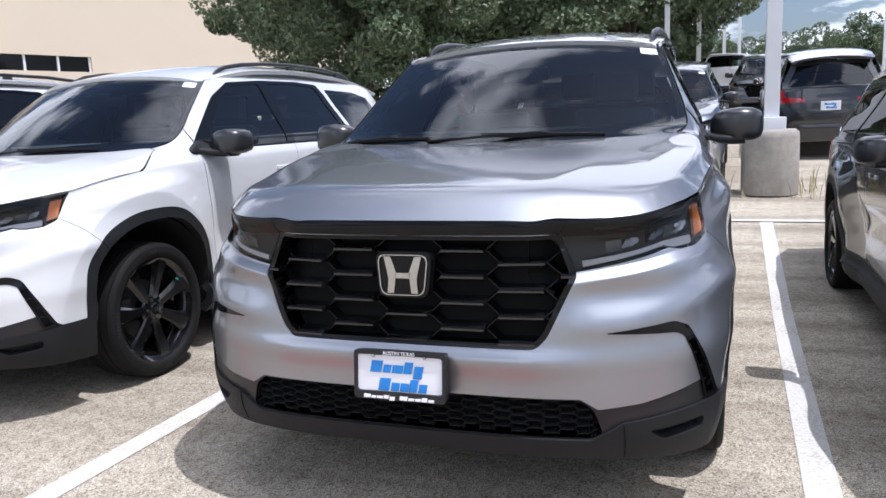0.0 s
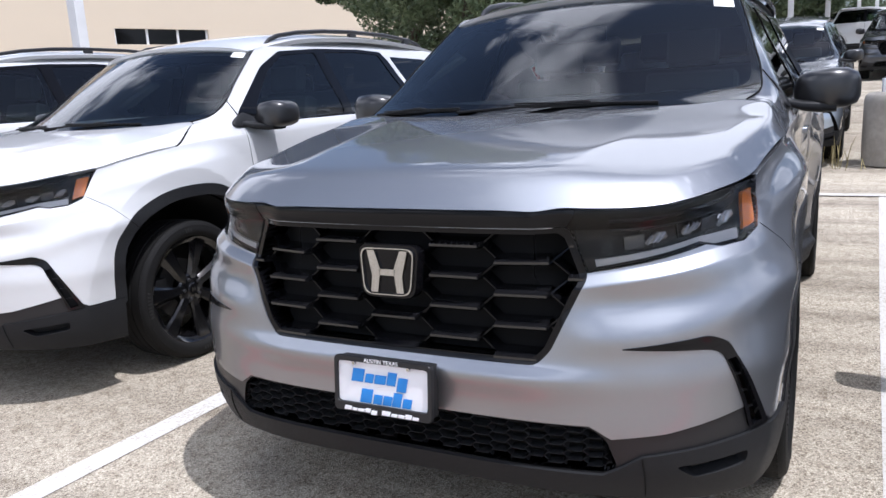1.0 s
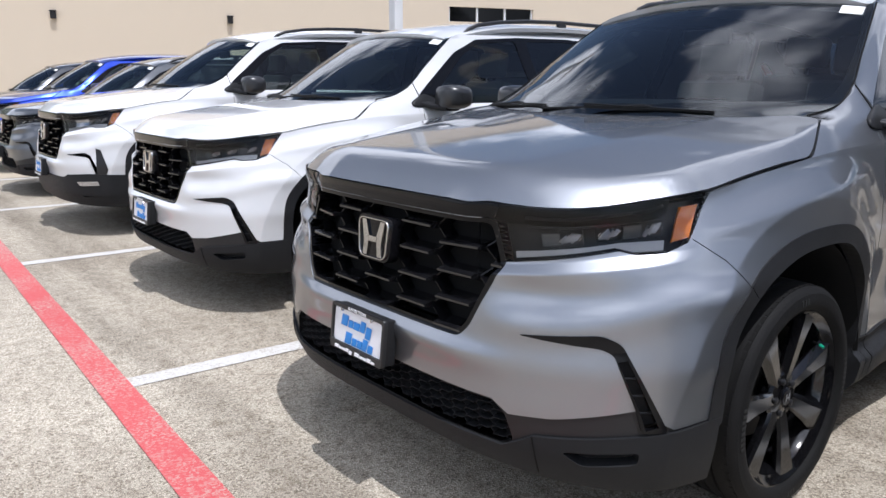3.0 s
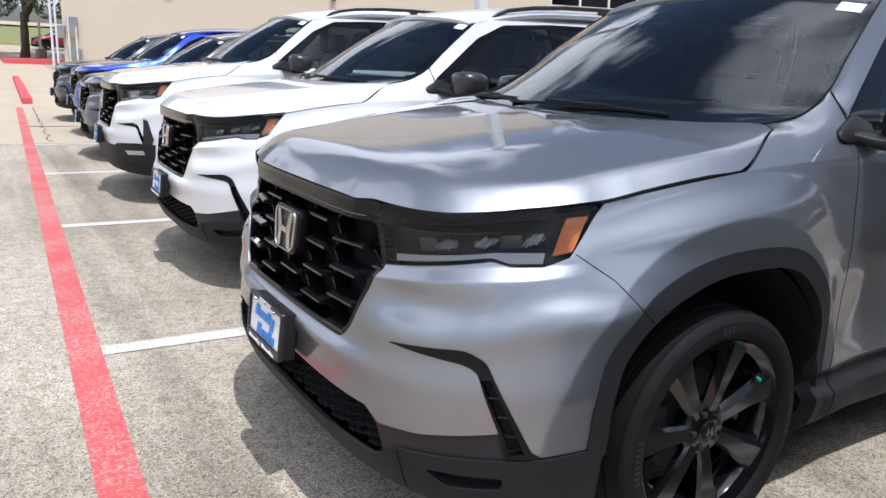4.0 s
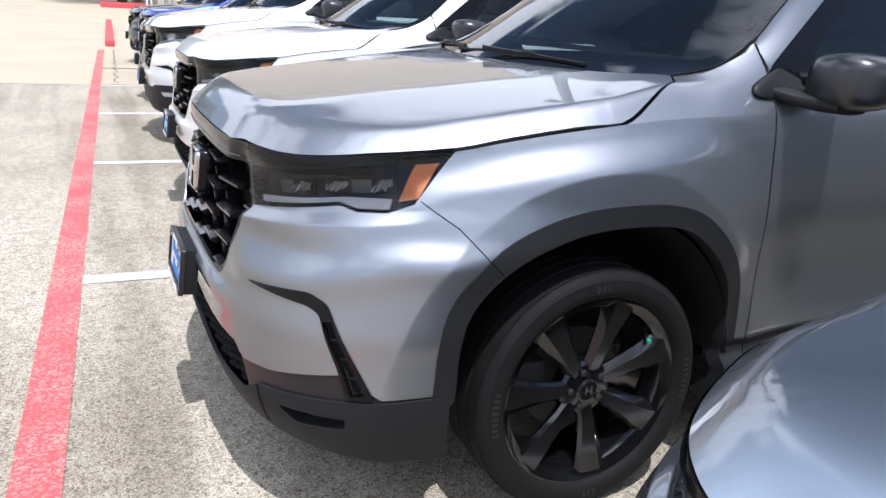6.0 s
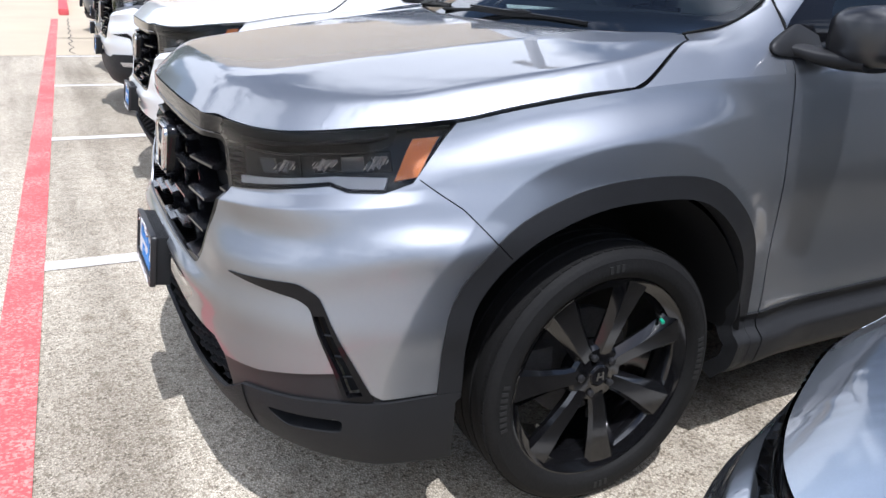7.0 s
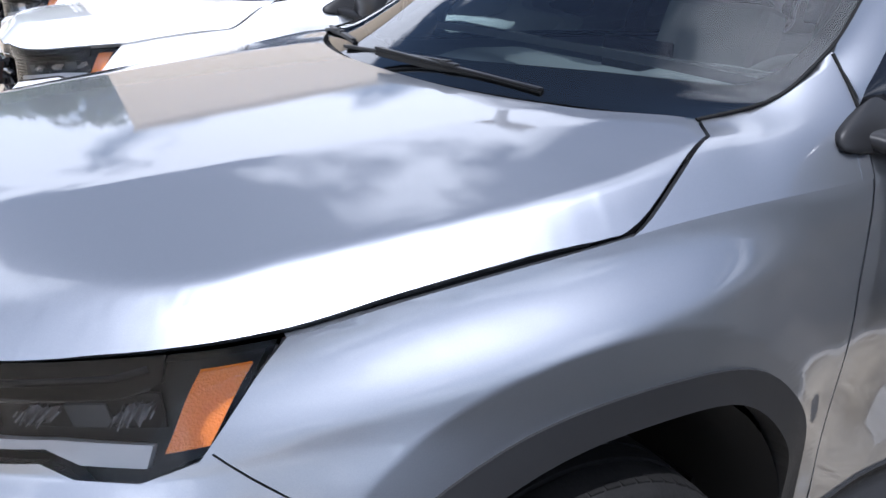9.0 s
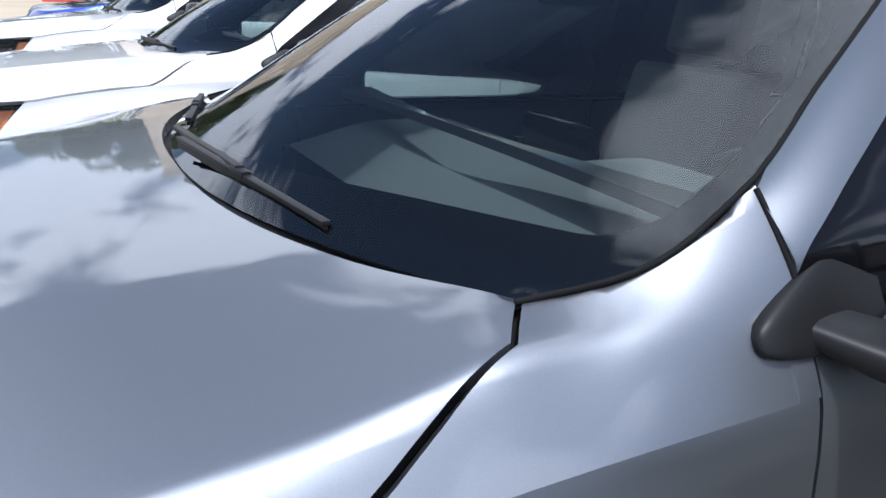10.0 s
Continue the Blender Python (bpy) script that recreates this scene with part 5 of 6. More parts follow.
    m["boxy_fog"] = patch("boxy_fog", [(0.520, 0.490), (0.640, 0.498), (0.650, 0.462), (0.540, 0.455)], FACET, -0.016)
    m["boxy_lamp"] = patch("boxy_lamp", [(0.470, 0.945), (0.590, 0.965), (0.600, 1.030), (0.480, 1.015)], FACET, 0.012)
    m["door_handle"] = box_mesh("door_handle", (0.03, 0.20, 0.03), SILVER, 0.012, 3)
    m["sticker"] = box_mesh("sticker", (0.085, 0.062, 0.001), STICKER)
    return m


def on_screen(u, v, off=0.0):
    p = screen_sheet(np.array([[u, v], [u + 0.01, v], [u, v + 0.01]]))
    n = np.cross(p[1] - p[0], p[2] - p[0])
    n /= np.linalg.norm(n)
    return Vector(p[0] + n * off), Vector(n), Vector(p[1] - p[0]).normalized()


WIPER_A = (on_screen(-0.34, 0.02, 0.0)[0], on_screen(0.29, 0.050, 0.008)[0], on_screen(0.62, 0.030, 0.006)[0])
WIPER_B = (on_screen(-0.92, -0.02, 0.0)[0], on_screen(-0.62, 0.045, 0.008)[0], on_screen(-0.36, 0.05, 0.008)[0])
GRILLE_X = [(-0.1, 0.672), (0.420, 0.672), (0.452, 0.705), (0.535, 0.884), (0.490, 1.006), (-0.1, 1.006)]
MESH_X = [(-0.1, 0.38), (0.595, 0.38), (0.615, 0.40), (0.588, 0.47), (0.552, 0.50), (-0.1, 0.50)]
DETAIL = detail_meshes()


def islands(me, material):
    """The separate pieces of a mesh, each as a mesh of its own."""
    link = list(range(len(me.vertices)))

    def root(i):
        while link[i] != i:
            i = link[i]
        return i
    for p in me.polygons:
        a = root(p.vertices[0])
        for v in p.vertices[1:]:
            link[root(v)] = a
    piece = {}
    for p in me.polygons:
        piece.setdefault(root(p.vertices[0]), []).append(list(p.vertices))
    out = []
    for faces in piece.values():
        used = sorted({v for f in faces for v in f})
        index = {v: i for i, v in enumerate(used)}
        out.append(mesh_of(me.name, [me.vertices[v].co for v in used], [[index[v] for v in f] for f in faces], material, True))
    return out


RIBS = islands(DETAIL["grille_rib"], GRILLEBLACK)


def suv(place, coat, label, name="sport_utility_car", group="", rails=True, cabin=True, scale=(1, 1, 1), boxy=False, amber=True):
    """The large sport utility car, nose towards -y of its own frame."""
    car = thing(name, label, "car", group, place=place @ Matrix.Diagonal((*scale, 1)))

    def add(name, me, label="", painted=False, place=None, parent=None):
        ob = part(name, me, parent or car, label, place)
        if painted:
            ob.material_slots[0].link = "OBJECT"
            ob.material_slots[0].material = coat
        return ob

    def pair(name, key, table=SUV, label="", painted=False):
        return add(name, table[key], label, painted), add(name, left_of(key, table), label, painted)

    bumper = add("front_bumper", SUV["bumper"], painted=True)
    pair("front_wing", "wing", painted=True)
    doors = pair("front_door", "door_front", painted=True)
    pair("rear_door", "door_rear", painted=True)
    pair("rear_quarter", "quarter", painted=True)
    pair("wing_shoulder", "shoulder", painted=True)
    add("tailgate", SUV["tail_panel"], painted=True)
    add("tailgate_frame", SUV["gate_frame"], painted=True)
    add("rear_window", SUV["gate_glass"])
    bonnet = add("bonnet", SUV["bonnet"], painted=True)
    pair("bonnet_gap", "bonnet_gap")
    roof = add("roof", SUV["roof"], painted=True)
    add("headliner", SUV["headliner"])
    pair("pillar", "pillar", painted=True)
    pair("pillar_trim", "pillar_trim")
    for key in ("window_surround", "glass_front", "glass_rear", "glass_quarter"):
        pair("window_surround" if key == "window_surround" else "side_window", key, label="" if key == "window_surround" else "dark tinted side window")
    screen = add("windscreen", SUV["screen"], "clear windscreen with a black edge band")
    part("edge_band", SUV["screen_band"], screen)
    at, nor, right = on_screen(0.895, 0.90, 0.002)
    q = Matrix((right, nor.cross(right), nor)).transposed().to_4x4()
    part("price_sticker", DETAIL["sticker"], screen, "small white paper sticker", Matrix.Translation(at) @ q)
    add("cowl", SUV["cowl"])
    add("wiper", DETAIL["wiper"])
    add("wiper", DETAIL["wiper_short"])
    grille = add("grille", SUV["grille_frame"], "gloss black honeycomb grille")
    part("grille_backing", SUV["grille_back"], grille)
    for rib in RIBS:
        part("grille_rib", rib, grille)
    tagged(part("grille_web", DETAIL["grille_web"], grille), kind="stuff")
    add("grille_top_bar", SUV["grille_bar"])
    emblem = add("emblem", DETAIL["emblem_shield"], "chrome emblem on a black shield", place=pose(0, 0.054, 0.890, -5, 0, 0))
    part("ring", DETAIL["emblem_ring"], emblem)
    for k in (1, -1):
        part("post", DETAIL["emblem_post"] if k == 1 else left_of("emblem_post", DETAIL), emblem)
    part("link", DETAIL["emblem_link"], emblem)
    for lens in pair("headlamp", "lens", label="dark headlamp with an amber side reflector" if amber else "slim black headlamp"):
        k = 1 if lens.data is SUV["lens"] else -1
        pick = (lambda key, table=SUV: table[key]) if k == 1 else (lambda key, table=SUV: left_of(key, table))
        for key in ("amber", "daylight", "brow", "lamp_bucket") if amber else ("brow", "lamp_bucket"):
            part({"amber": "amber_reflector", "daylight": "light_guide"}.get(key, key), pick(key), lens)
        for key in ("lower_bead", "upper_bead"):
            part("lamp_bead", DETAIL[key] if k == 1 else left_of(key, DETAIL), lens)
        for s, z, keys in ((0.462, 0.968, ("lamp_plate",)), (0.508, 0.975, ("lamp_crystal", "module_case")), (0.598, 0.992, ("lamp_crystal", "module_case")), (0.650, 0.996, ("lamp_plate",)), (0.690, 1.002, ("lamp_crystal", "module_case"))):
            p, p2 = side_form(np.array([s, s + 0.02]), np.array([z, z]))
            d = p2 - p
            turn = math.degrees(math.atan2(d[1], d[0]))
            n = Vector((d[1], -d[0], 0)).normalized()
            at = Vector(p) - n * 0.026
            for key in keys:
                spin = {0.508: 0, 0.598: 180, 0.690: -12}[s] if key == "lamp_crystal" else 0
                part(key, DETAIL[key], lens, place=pose(k * at.x, at.y, at.z, 0, -6 * k, k * turn) @ pose(0, 0, 0, 0, spin, 0))
    if boxy:
        for key, name in (("boxy_vent", "corner_vent"), ("boxy_band", "lower_bumper"), ("boxy_fog", "fog_lamp"), ("boxy_lamp", "lamp_reflector")):
            pair(name, key, DETAIL)
    else:
        pair("air_curtain_trim", "vent")
        pockets = pair("air_curtain_pocket", "vent_pocket")
        for key in ("pocket_slat_a", "pocket_slat_b", "pocket_slat_c"):
            part("pocket_slat", DETAIL[key], pockets[0])
            part("pocket_slat", left_of(key, DETAIL), pockets[1])
        pair("lip_joint", "lip_joint", DETAIL)
    for key, name in (("tow_pocket", "fog_pocket"), ("arch", "wheel_arch_trim"), ("arch_rear", "wheel_arch_trim"), ("sill", "sill_trim"), ("taillamp", "tail_lamp"), ("gap_nose", "gap_lining"), ("gap_door", "gap_lining"), ("gap_mid", "gap_lining"), ("gap_back", "gap_lining"), ("gap_tail", "gap_lining"), ("pillar_seal", "pillar_seal"), ("screen_seal", "screen_seal")):
        pair(name, key)
    pair("arch_liner", "liner", DETAIL)
    pair("arch_liner", "liner_rear", DETAIL)
    lip = add("bumper_lip", SUV["lip"], "grey-black textured plastic lip")
    part("mesh_backing", SUV["mesh_back"], lip)
    tagged(part("mesh_insert", DETAIL["mesh_web"], lip), kind="stuff")
    add("bumper_strip", SUV["trim_strip"])
    plate = add("plate_frame", DETAIL["plate_frame"], "black dealer plate frame with white lettering", place=pose(0, -0.012, 0.575, -6, 0, 0))
    part("plate", DETAIL["plate"], plate, "white plate with blue dealer script")
    part("plate_print", DETAIL["plate_print"], plate)
    part("plate_print", DETAIL["plate_print_low"], plate)
    part("frame_print", DETAIL["frame_print"], plate)
    part("place_words", DETAIL["place_words"], plate, "white words on the frame's upper edge", pose(0, -0.0105, 0.0675, 90, 0, 0))
    part("plate_bracket", DETAIL["plate_bracket"], plate)
    for x in (-0.088, 0.088):
        part("screw", DETAIL["screw"], plate, place=pose(x, -0.011, 0.063))
    for k in (1, -1):
        pick = WING_MIRROR if k == 1 else {key: left_of(key, WING_MIRROR) for key in WING_MIRROR}
        m = add("door_mirror", pick["mirror_housing"], "satin black door mirror")
        part("mirror_arm", pick["mirror_arm"], m)
        part("mirror_foot", pick["mirror_foot"], m)
        part("mirror_glass", pick["mirror_glass"], m)
        for y in (2.52, 3.46):
            add("door_handle", DETAIL["door_handle"], painted=True, place=pose(k * (0.953 if y < 3 else 0.955), y, 1.09))
        if rails:
            r = add("roof_rail", DETAIL["rail"] if k == 1 else left_of("rail", DETAIL), "black roof rail")
            for y, z in ((3.23, 1.838), (4.05, 1.811)):
                part("rail_foot", DETAIL["rail_foot"], r, place=pose(k * 0.643, y, z))
        for hub in (HUB_Y, REAR_HUB):
            wheel = add("wheel", WHEEL["rim"], "gloss black twin-spoke alloy wheel", place=pose(k * 0.868, hub, HUB_Z, 0 if k == 1 else 180 + 8, 0, 0) if k == 1 else pose(-0.868, hub, HUB_Z, 0, 0, 180))
            tagged(part("tread", WHEEL["tread"], wheel), kind="stuff")
            tagged(part("sidewall_relief", WHEEL["sidewall_marks"], wheel), kind="stuff")
            for key in ("tyre", "spokes", "hub", "cap", "badge", "disc", "caliper", "valve", "valve_cap"):
                part({"cap": "centre_cap", "disc": "brake_disc"}.get(key, key), WHEEL[key], wheel)
            for i in range(5):
                a = 2 * math.pi * i / 5 + 0.62
                part("wheel_nut", WHEEL["nut"], wheel, place=pose(-0.012, 0.057 * math.cos(a), 0.057 * math.sin(a)))
    add("underbody", DETAIL["underbody"], place=pose(0, 2.6, 0.36))
    add("bulkhead", DETAIL["bulkhead"], place=pose(0, 1.55, 0.75))
    if cabin:
        add("floor_pan", DETAIL["floor_pan"], place=pose(0, 3.2, 0.46))
        dash = add("dashboard", DETAIL["dashboard"], place=pose(0, 1.52, 1.225))
        part("display", DETAIL["display"], dash)
        w = add("steering_wheel", DETAIL["steering_wheel"], place=pose(0.37, 2.08, 1.135, -24, 0, 0))
        part("wheel_boss", DETAIL["wheel_boss"], w)
        add("rear_view_mirror", DETAIL["rear_view_mirror"], place=pose(0, 1.93, 1.60, 8, 0, 0))
        for x in (0.38, -0.38):
            seat = add("front_seat", SEAT["cushion"], place=pose(x, 2.30, 0.68))
            part("backrest", SEAT["backrest"], seat)
            part("headrest", SEAT["headrest"], seat)
        bench = add("rear_bench", DETAIL["bench"], place=pose(0, 3.35, 0.80))
        part("bench_back", DETAIL["bench_back"], bench, place=pose(0, 0.24, 0.04))
        for x in (0.42, 0.0, -0.42):
            part("headrest", SEAT["headrest"], bench, place=pose(x, 0.0, -0.06))
    return car


# ---- ground ----
SLOPE = 0.033


def ground_z(y):
    return 0.06 * max(0.0, min(y, 42.0) - 3.2) ** 1.0 if y > 3.2 else 0.0


def grade(x):
    """The lot climbs towards its far end."""
    return 0.0455 * max(0.0, min(-x, 72.0) - 40.0)


def ground_material():
    """Exposed-aggregate paving: pale paste with dark and light chips, tyre stains."""
    m = bpy.data.materials.new("worn aggregate paving")
    m.use_nodes = True
    n, l = m.node_tree.nodes, m.node_tree.links
    p = n["Principled BSDF"]
    p.inputs["Roughness"].default_value, p.inputs["Specular IOR Level"].default_value = 0.85, 0.25
    co = n.new("ShaderNodeTexCoord")
    chip = n.new("ShaderNodeTexVoronoi")
    chip.inputs["Scale"].default_value = 135
    l.new(co.outputs["Object"], chip.inputs["Vector"])
    ramp = n.new("ShaderNodeValToRGB")
    e = ramp.color_ramp.elements
    e[0].position, e[0].color = 0.0, (0.17, 0.142, 0.105, 1)
    e[1].position, e[1].color = 1.0, (0.82, 0.74, 0.59, 1)
    for pos, c in ((0.18, (0.34, 0.295, 0.225, 1)), (0.40, (0.57, 0.510, 0.41, 1)), (0.8, (0.71, 0.640, 0.515, 1))):
        k = e.new(pos)
        k.color = c
    l.new(chip.outputs["Color"], ramp.inputs["Fac"])
    big = n.new("ShaderNodeTexNoise")
    big.inputs["Scale"].default_value, big.inputs["Detail"].default_value = 0.55, 6
    l.new(co.outputs["Object"], big.inputs["Vector"])
    mid = n.new("ShaderNodeTexNoise")
    mid.inputs["Scale"].default_value, mid.inputs["Detail"].default_value = 14, 5
    l.new(co.outputs["Object"], mid.inputs["Vector"])
    # long rubber and oil streaks along the lane
    along = n.new("ShaderNodeMapping")
    along.inputs["Scale"].default_value = (0.12, 2.6, 1.0)
    l.new(co.outputs["Object"], along.inputs["Vector"])
    lane = n.new("ShaderNodeTexNoise")
    lane.inputs["Scale"].default_value, lane.inputs["Detail"].default_value = 1.0, 7
    l.new(along.outputs[0], lane.inputs["Vector"])
    # dark joints between the stones
    joint = n.new("ShaderNodeTexVoronoi")
    joint.feature = "DISTANCE_TO_EDGE"
    joint.inputs["Scale"].default_value = 135
    l.new(co.outputs["Object"], joint.inputs["Vector"])
    deep = n.new("ShaderNodeValToRGB")
    deep.color_ramp.elements[0].position, deep.color_ramp.elements[1].position = 0.02, 0.16
    deep.color_ramp.elements[0].color, deep.color_ramp.elements[1].color = (0.55, 0.53, 0.51, 1), (1, 1, 1, 1)
    l.new(joint.outputs["Distance"], deep.inputs["Fac"])
    stones = n.new("ShaderNodeMix")
    stones.data_type, stones.blend_type = "RGBA", "MULTIPLY"
    stones.inputs["Factor"].default_value = 1
    l.new(ramp.outputs["Color"], stones.inputs["A"])
    l.new(deep.outputs["Color"], stones.inputs["B"])
    last = stones.outputs["Result"]
    for source, lo, hi, tone in ((big, 0.40, 0.72, (0.66, 0.64, 0.62, 1)), (mid, 0.45, 0.75, (0.72, 0.70, 0.67, 1)), (lane, 0.46, 0.66, (0.66, 0.65, 0.64, 1))):
        r = n.new("ShaderNodeValToRGB")
        r.color_ramp.elements[0].position, r.color_ramp.elements[1].position = lo, hi
        r.color_ramp.elements[0].color, r.color_ramp.elements[1].color = (1, 1, 1, 1), tone
        l.new(source.outputs["Fac"], r.inputs["Fac"])
        mix = n.new("ShaderNodeMix")
        mix.data_type, mix.blend_type = "RGBA", "MULTIPLY"
        mix.inputs["Factor"].default_value = 1
        l.new(last, mix.inputs["A"])
        l.new(r.outputs["Color"], mix.inputs["B"])
        last = mix.outputs["Result"]
    l.new(last, p.inputs["Base Color"])
    b = n.new("ShaderNodeBump")
    b.inputs["Strength"].default_value, b.inputs["Distance"].default_value = 0.7, 0.004
    l.new(chip.outputs["Distance"], b.inputs["Height"])
    l.new(b.outputs[0], p.inputs["Normal"])
    return m


def worn_paint(name, color, under, wear):
    """Road paint worn through to the chips below."""
    m = mat(name, color, 0.7)
    n, l = m.node_tree.nodes, m.node_tree.links
    p = n["Principled BSDF"]
    co = n.new("ShaderNodeTexCoord")
    a, b = n.new("ShaderNodeTexVoronoi"), n.new("ShaderNodeTexNoise")
    a.inputs["Scale"].default_value, b.inputs["Scale"].default_value, b.inputs["Detail"].default_value = 110, 2.2, 5
    l.new(co.outputs["Object"], a.inputs["Vector"])
    l.new(co.outputs["Object"], b.inputs["Vector"])
    add = n.new("ShaderNodeMath")
    add.operation = "MULTIPLY"
    l.new(a.outputs["Color"], add.inputs[0])
    l.new(b.outputs["Fac"], add.inputs[1])
    r = n.new("ShaderNodeValToRGB")
    r.color_ramp.elements[0].position, r.color_ramp.elements[1].position = wear - 0.10, wear + 0.12
    l.new(add.outputs[0], r.inputs["Fac"])
    mix = n.new("ShaderNodeMix")
    mix.data_type = "RGBA"
    mix.inputs["A"].default_value, mix.inputs["B"].default_value = (*color, 1), (*under, 1)
    l.new(r.outputs["Color"], mix.inputs["Factor"])
    l.new(mix.outputs["Result"], p.inputs["Base Color"])
    bump = n.new("ShaderNodeBump")
    bump.inputs["Strength"].default_value, bump.inputs["Distance"].default_value = 0.5, 0.003
    l.new(a.outputs["Distance"], bump.inputs["Height"])
    l.new(bump.outputs[0], p.inputs["Normal"])
    return m


PAVING = ground_material()
ROADWHITE = worn_paint("worn white road paint", (0.57, 0.55, 0.515), (0.40, 0.355, 0.29), 0.36)
ROADRED = worn_paint("worn red road paint", (0.52, 0.085, 0.085), (0.50, 0.28, 0.24), 0.33)
CONCRETE = mat("pale concrete", (0.50, 0.42, 0.295), 0.85, grain=0.35, scale=30, bump=0.3, stain=0.5, stain_scale=0.5, second=(0.36, 0.30, 0.23))
STUCCO = mat("beige stucco", (0.62, 0.53, 0.41), 0.9, grain=0.15, scale=25, bump=0.25, stain=0.2, stain_scale=0.25, second=(0.55, 0.47, 0.37))
BASEMAT = mat("weathered concrete", (0.40, 0.37, 0.32), 0.9, grain=0.5, scale=18, bump=0.5, stain=0.7, stain_scale=3.0, second=(0.22, 0.20, 0.175))
POLEMAT = mat("white painted steel", (0.72, 0.73, 0.74), 0.35, stain=0.15, stain_scale=3)
LEAF = mat("oak leaf", (0.085, 0.126, 0.060), 0.6, stain=0.6, stain_scale=0.9, second=(0.145, 0.175, 0.090))
BARK = mat("oak bark", (0.10, 0.08, 0.06), 0.9, grain=0.6, scale=14, bump=0.8)
GRASS = mat("dry grass", (0.16, 0.20, 0.06), 0.8, grain=0.5, scale=3, stain=0.5, stain_scale=0.1, second=(0.24, 0.22, 0.10))
CRACK = mat("tarry crack filler", (0.10, 0.085, 0.07), 0.9, grain=0.4, scale=20)
DEADGRASS = mat("straw weeds", (0.30, 0.25, 0.12), 0.8)

ys = [-400, -60, -20, -5, 0, 2, 3.2] + [3.2 + 1.5 * k for k in range(1, 27)] + [60, 120, 600]
xs = [-600, -140, -72, -56, -40, -30, -15, -6, 0, 6, 15, 30, 60, 140, 600]
gv = [(x, y, max(ground_z(y), grade(x))) for y in ys for x in xs]
gf = [(j * len(xs) + i, j * len(xs) + i + 1, (j + 1) * len(xs) + i + 1, (j + 1) * len(xs) + i) for j in range(len(ys) - 1) for i in range(len(xs) - 1)]
ground = new("ground", mesh_of("ground", gv, gf, PAVING))
tagged(ground, "sunlit exposed-aggregate car park paving with worn patches", "ground", kind="structure")


def band(name, pts, width, material, lift_, label, category):
    """A painted band on the ground."""
    bm = bmesh.new()
    rows = []
    for i, (x, y) in enumerate(pts):
        a, b = Vector(pts[max(i - 1, 0)]), Vector(pts[min(i + 1, len(pts) - 1)])
        d = (b - a).normalized()
        side = Vector((-d.y, d.x)) * width / 2
        rows.append([bm.verts.new((x + k * side.x, y + k * side.y, ground_z(y + k * side.y) + lift_)) for k in (1, -1)])
    for p, q in zip(rows, rows[1:]):
        bm.faces.new((p[0], p[1], q[1], q[0]))
    bmesh.ops.recalc_face_normals(bm, faces=bm.faces)
    for f in bm.faces:
        if f.normal.z < 0:
            f.normal_flip()
    return tagged(new(name, bm_mesh(name, bm, material)), label, category, kind="structure")


band("fire_lane_line", [(x, -0.467 - 0.0372 * x) for x in np.linspace(3.5, -18.6, 30)], 0.150, ROADRED, 0.006, "worn red fire lane line on the paving", "road line")
for x0 in (-1.50, -4.52, -7.55, -10.6, -13.6, 1.30, 4.3):
    band("stall_line", [(x0 + 0.034 * (y + 0.3), y) for y in np.linspace(-0.392 - 0.03 * x0, 6.45, 16)], 0.125, ROADWHITE, 0.004, "worn white stall line between parked cars", "road line")
band("stall_line", [(x, 6.45 - 0.03 * x) for x in np.linspace(-14, 9, 6)], 0.11, ROADWHITE, 0.012, "white line closing the row of stalls", "road line")
apron = band("concrete_apron", [(-10.75 - 0.0, -25.0), (-10.75, 3.1)], 0.02, CONCRETE, 0.003, "edge joint of the concrete apron", "joint")
bm = bmesh.new()
q = [[bm.verts.new((x, y, grade(x) + 0.004)) for y in (-25, 3.1)] for x in (-10.75, -40, -72)]
for a, b in zip(q, q[1:]):
    bm.faces.new((a[0], a[1], b[1], b[0]))
bmesh.ops.recalc_face_normals(bm, faces=bm.faces)
for f in bm.faces:
    if f.normal.z < 0:
        f.normal_flip()
tagged(new("pavement", bm_mesh("pavement", bm, CONCRETE)), "pale tan concrete apron beside the stalls", "pavement", kind="structure")

# ---- parked cars ----
suv(pose(0, 0, 0), SILVER, "silver sport utility car with black grille and wheels")
suv(pose(-3.01, 0.265, 0, 0, 0, -0.8), WHITE, "white sport utility car with black roof rails", group="row of parked cars")
suv(pose(-6.10, 0.30, 0, 0, 0, -1.2), WHITE, "white sport utility car with a boxy black lower bumper", group="row of parked cars", scale=(1, 1, 1.055), boxy=True)
suv(pose(-9.15, 0.45, 0, 0, 0, -2), GREY, "dark grey sport utility car between white and blue cars", group="row of parked cars", scale=(0.94, 0.93, 0.94))
suv(pose(-12.2, 0.66, 0, 0, 0, -2), BLUE, "bright blue sport utility car in sunlight", group="row of parked cars", rails=False, scale=(0.94, 0.93, 1.0))
suv(pose(-15.2, 0.66, 0, 0, 0, -2), DARK, "dark slate sport utility car at the row's end", group="row of parked cars", rails=False, scale=(0.94, 0.93, 0.97))
suv(pose(2.64, 0.15, 0, 0, 0, -1.5), BLUEGREY, "blue-grey sport utility car reflecting the sky", group="row of parked cars", rails=False, scale=(0.935, 1.0, 0.885), amber=False)
TILT_BACK = math.degrees(math.atan(0.06))
suv(pose(0.20, 7.7, ground_z(7.7), TILT_BACK, 0, -2), BLUEGREY, "grey-blue sport utility car in the row behind", group="cars behind", rails=False, scale=(0.93, 0.92, 0.90))
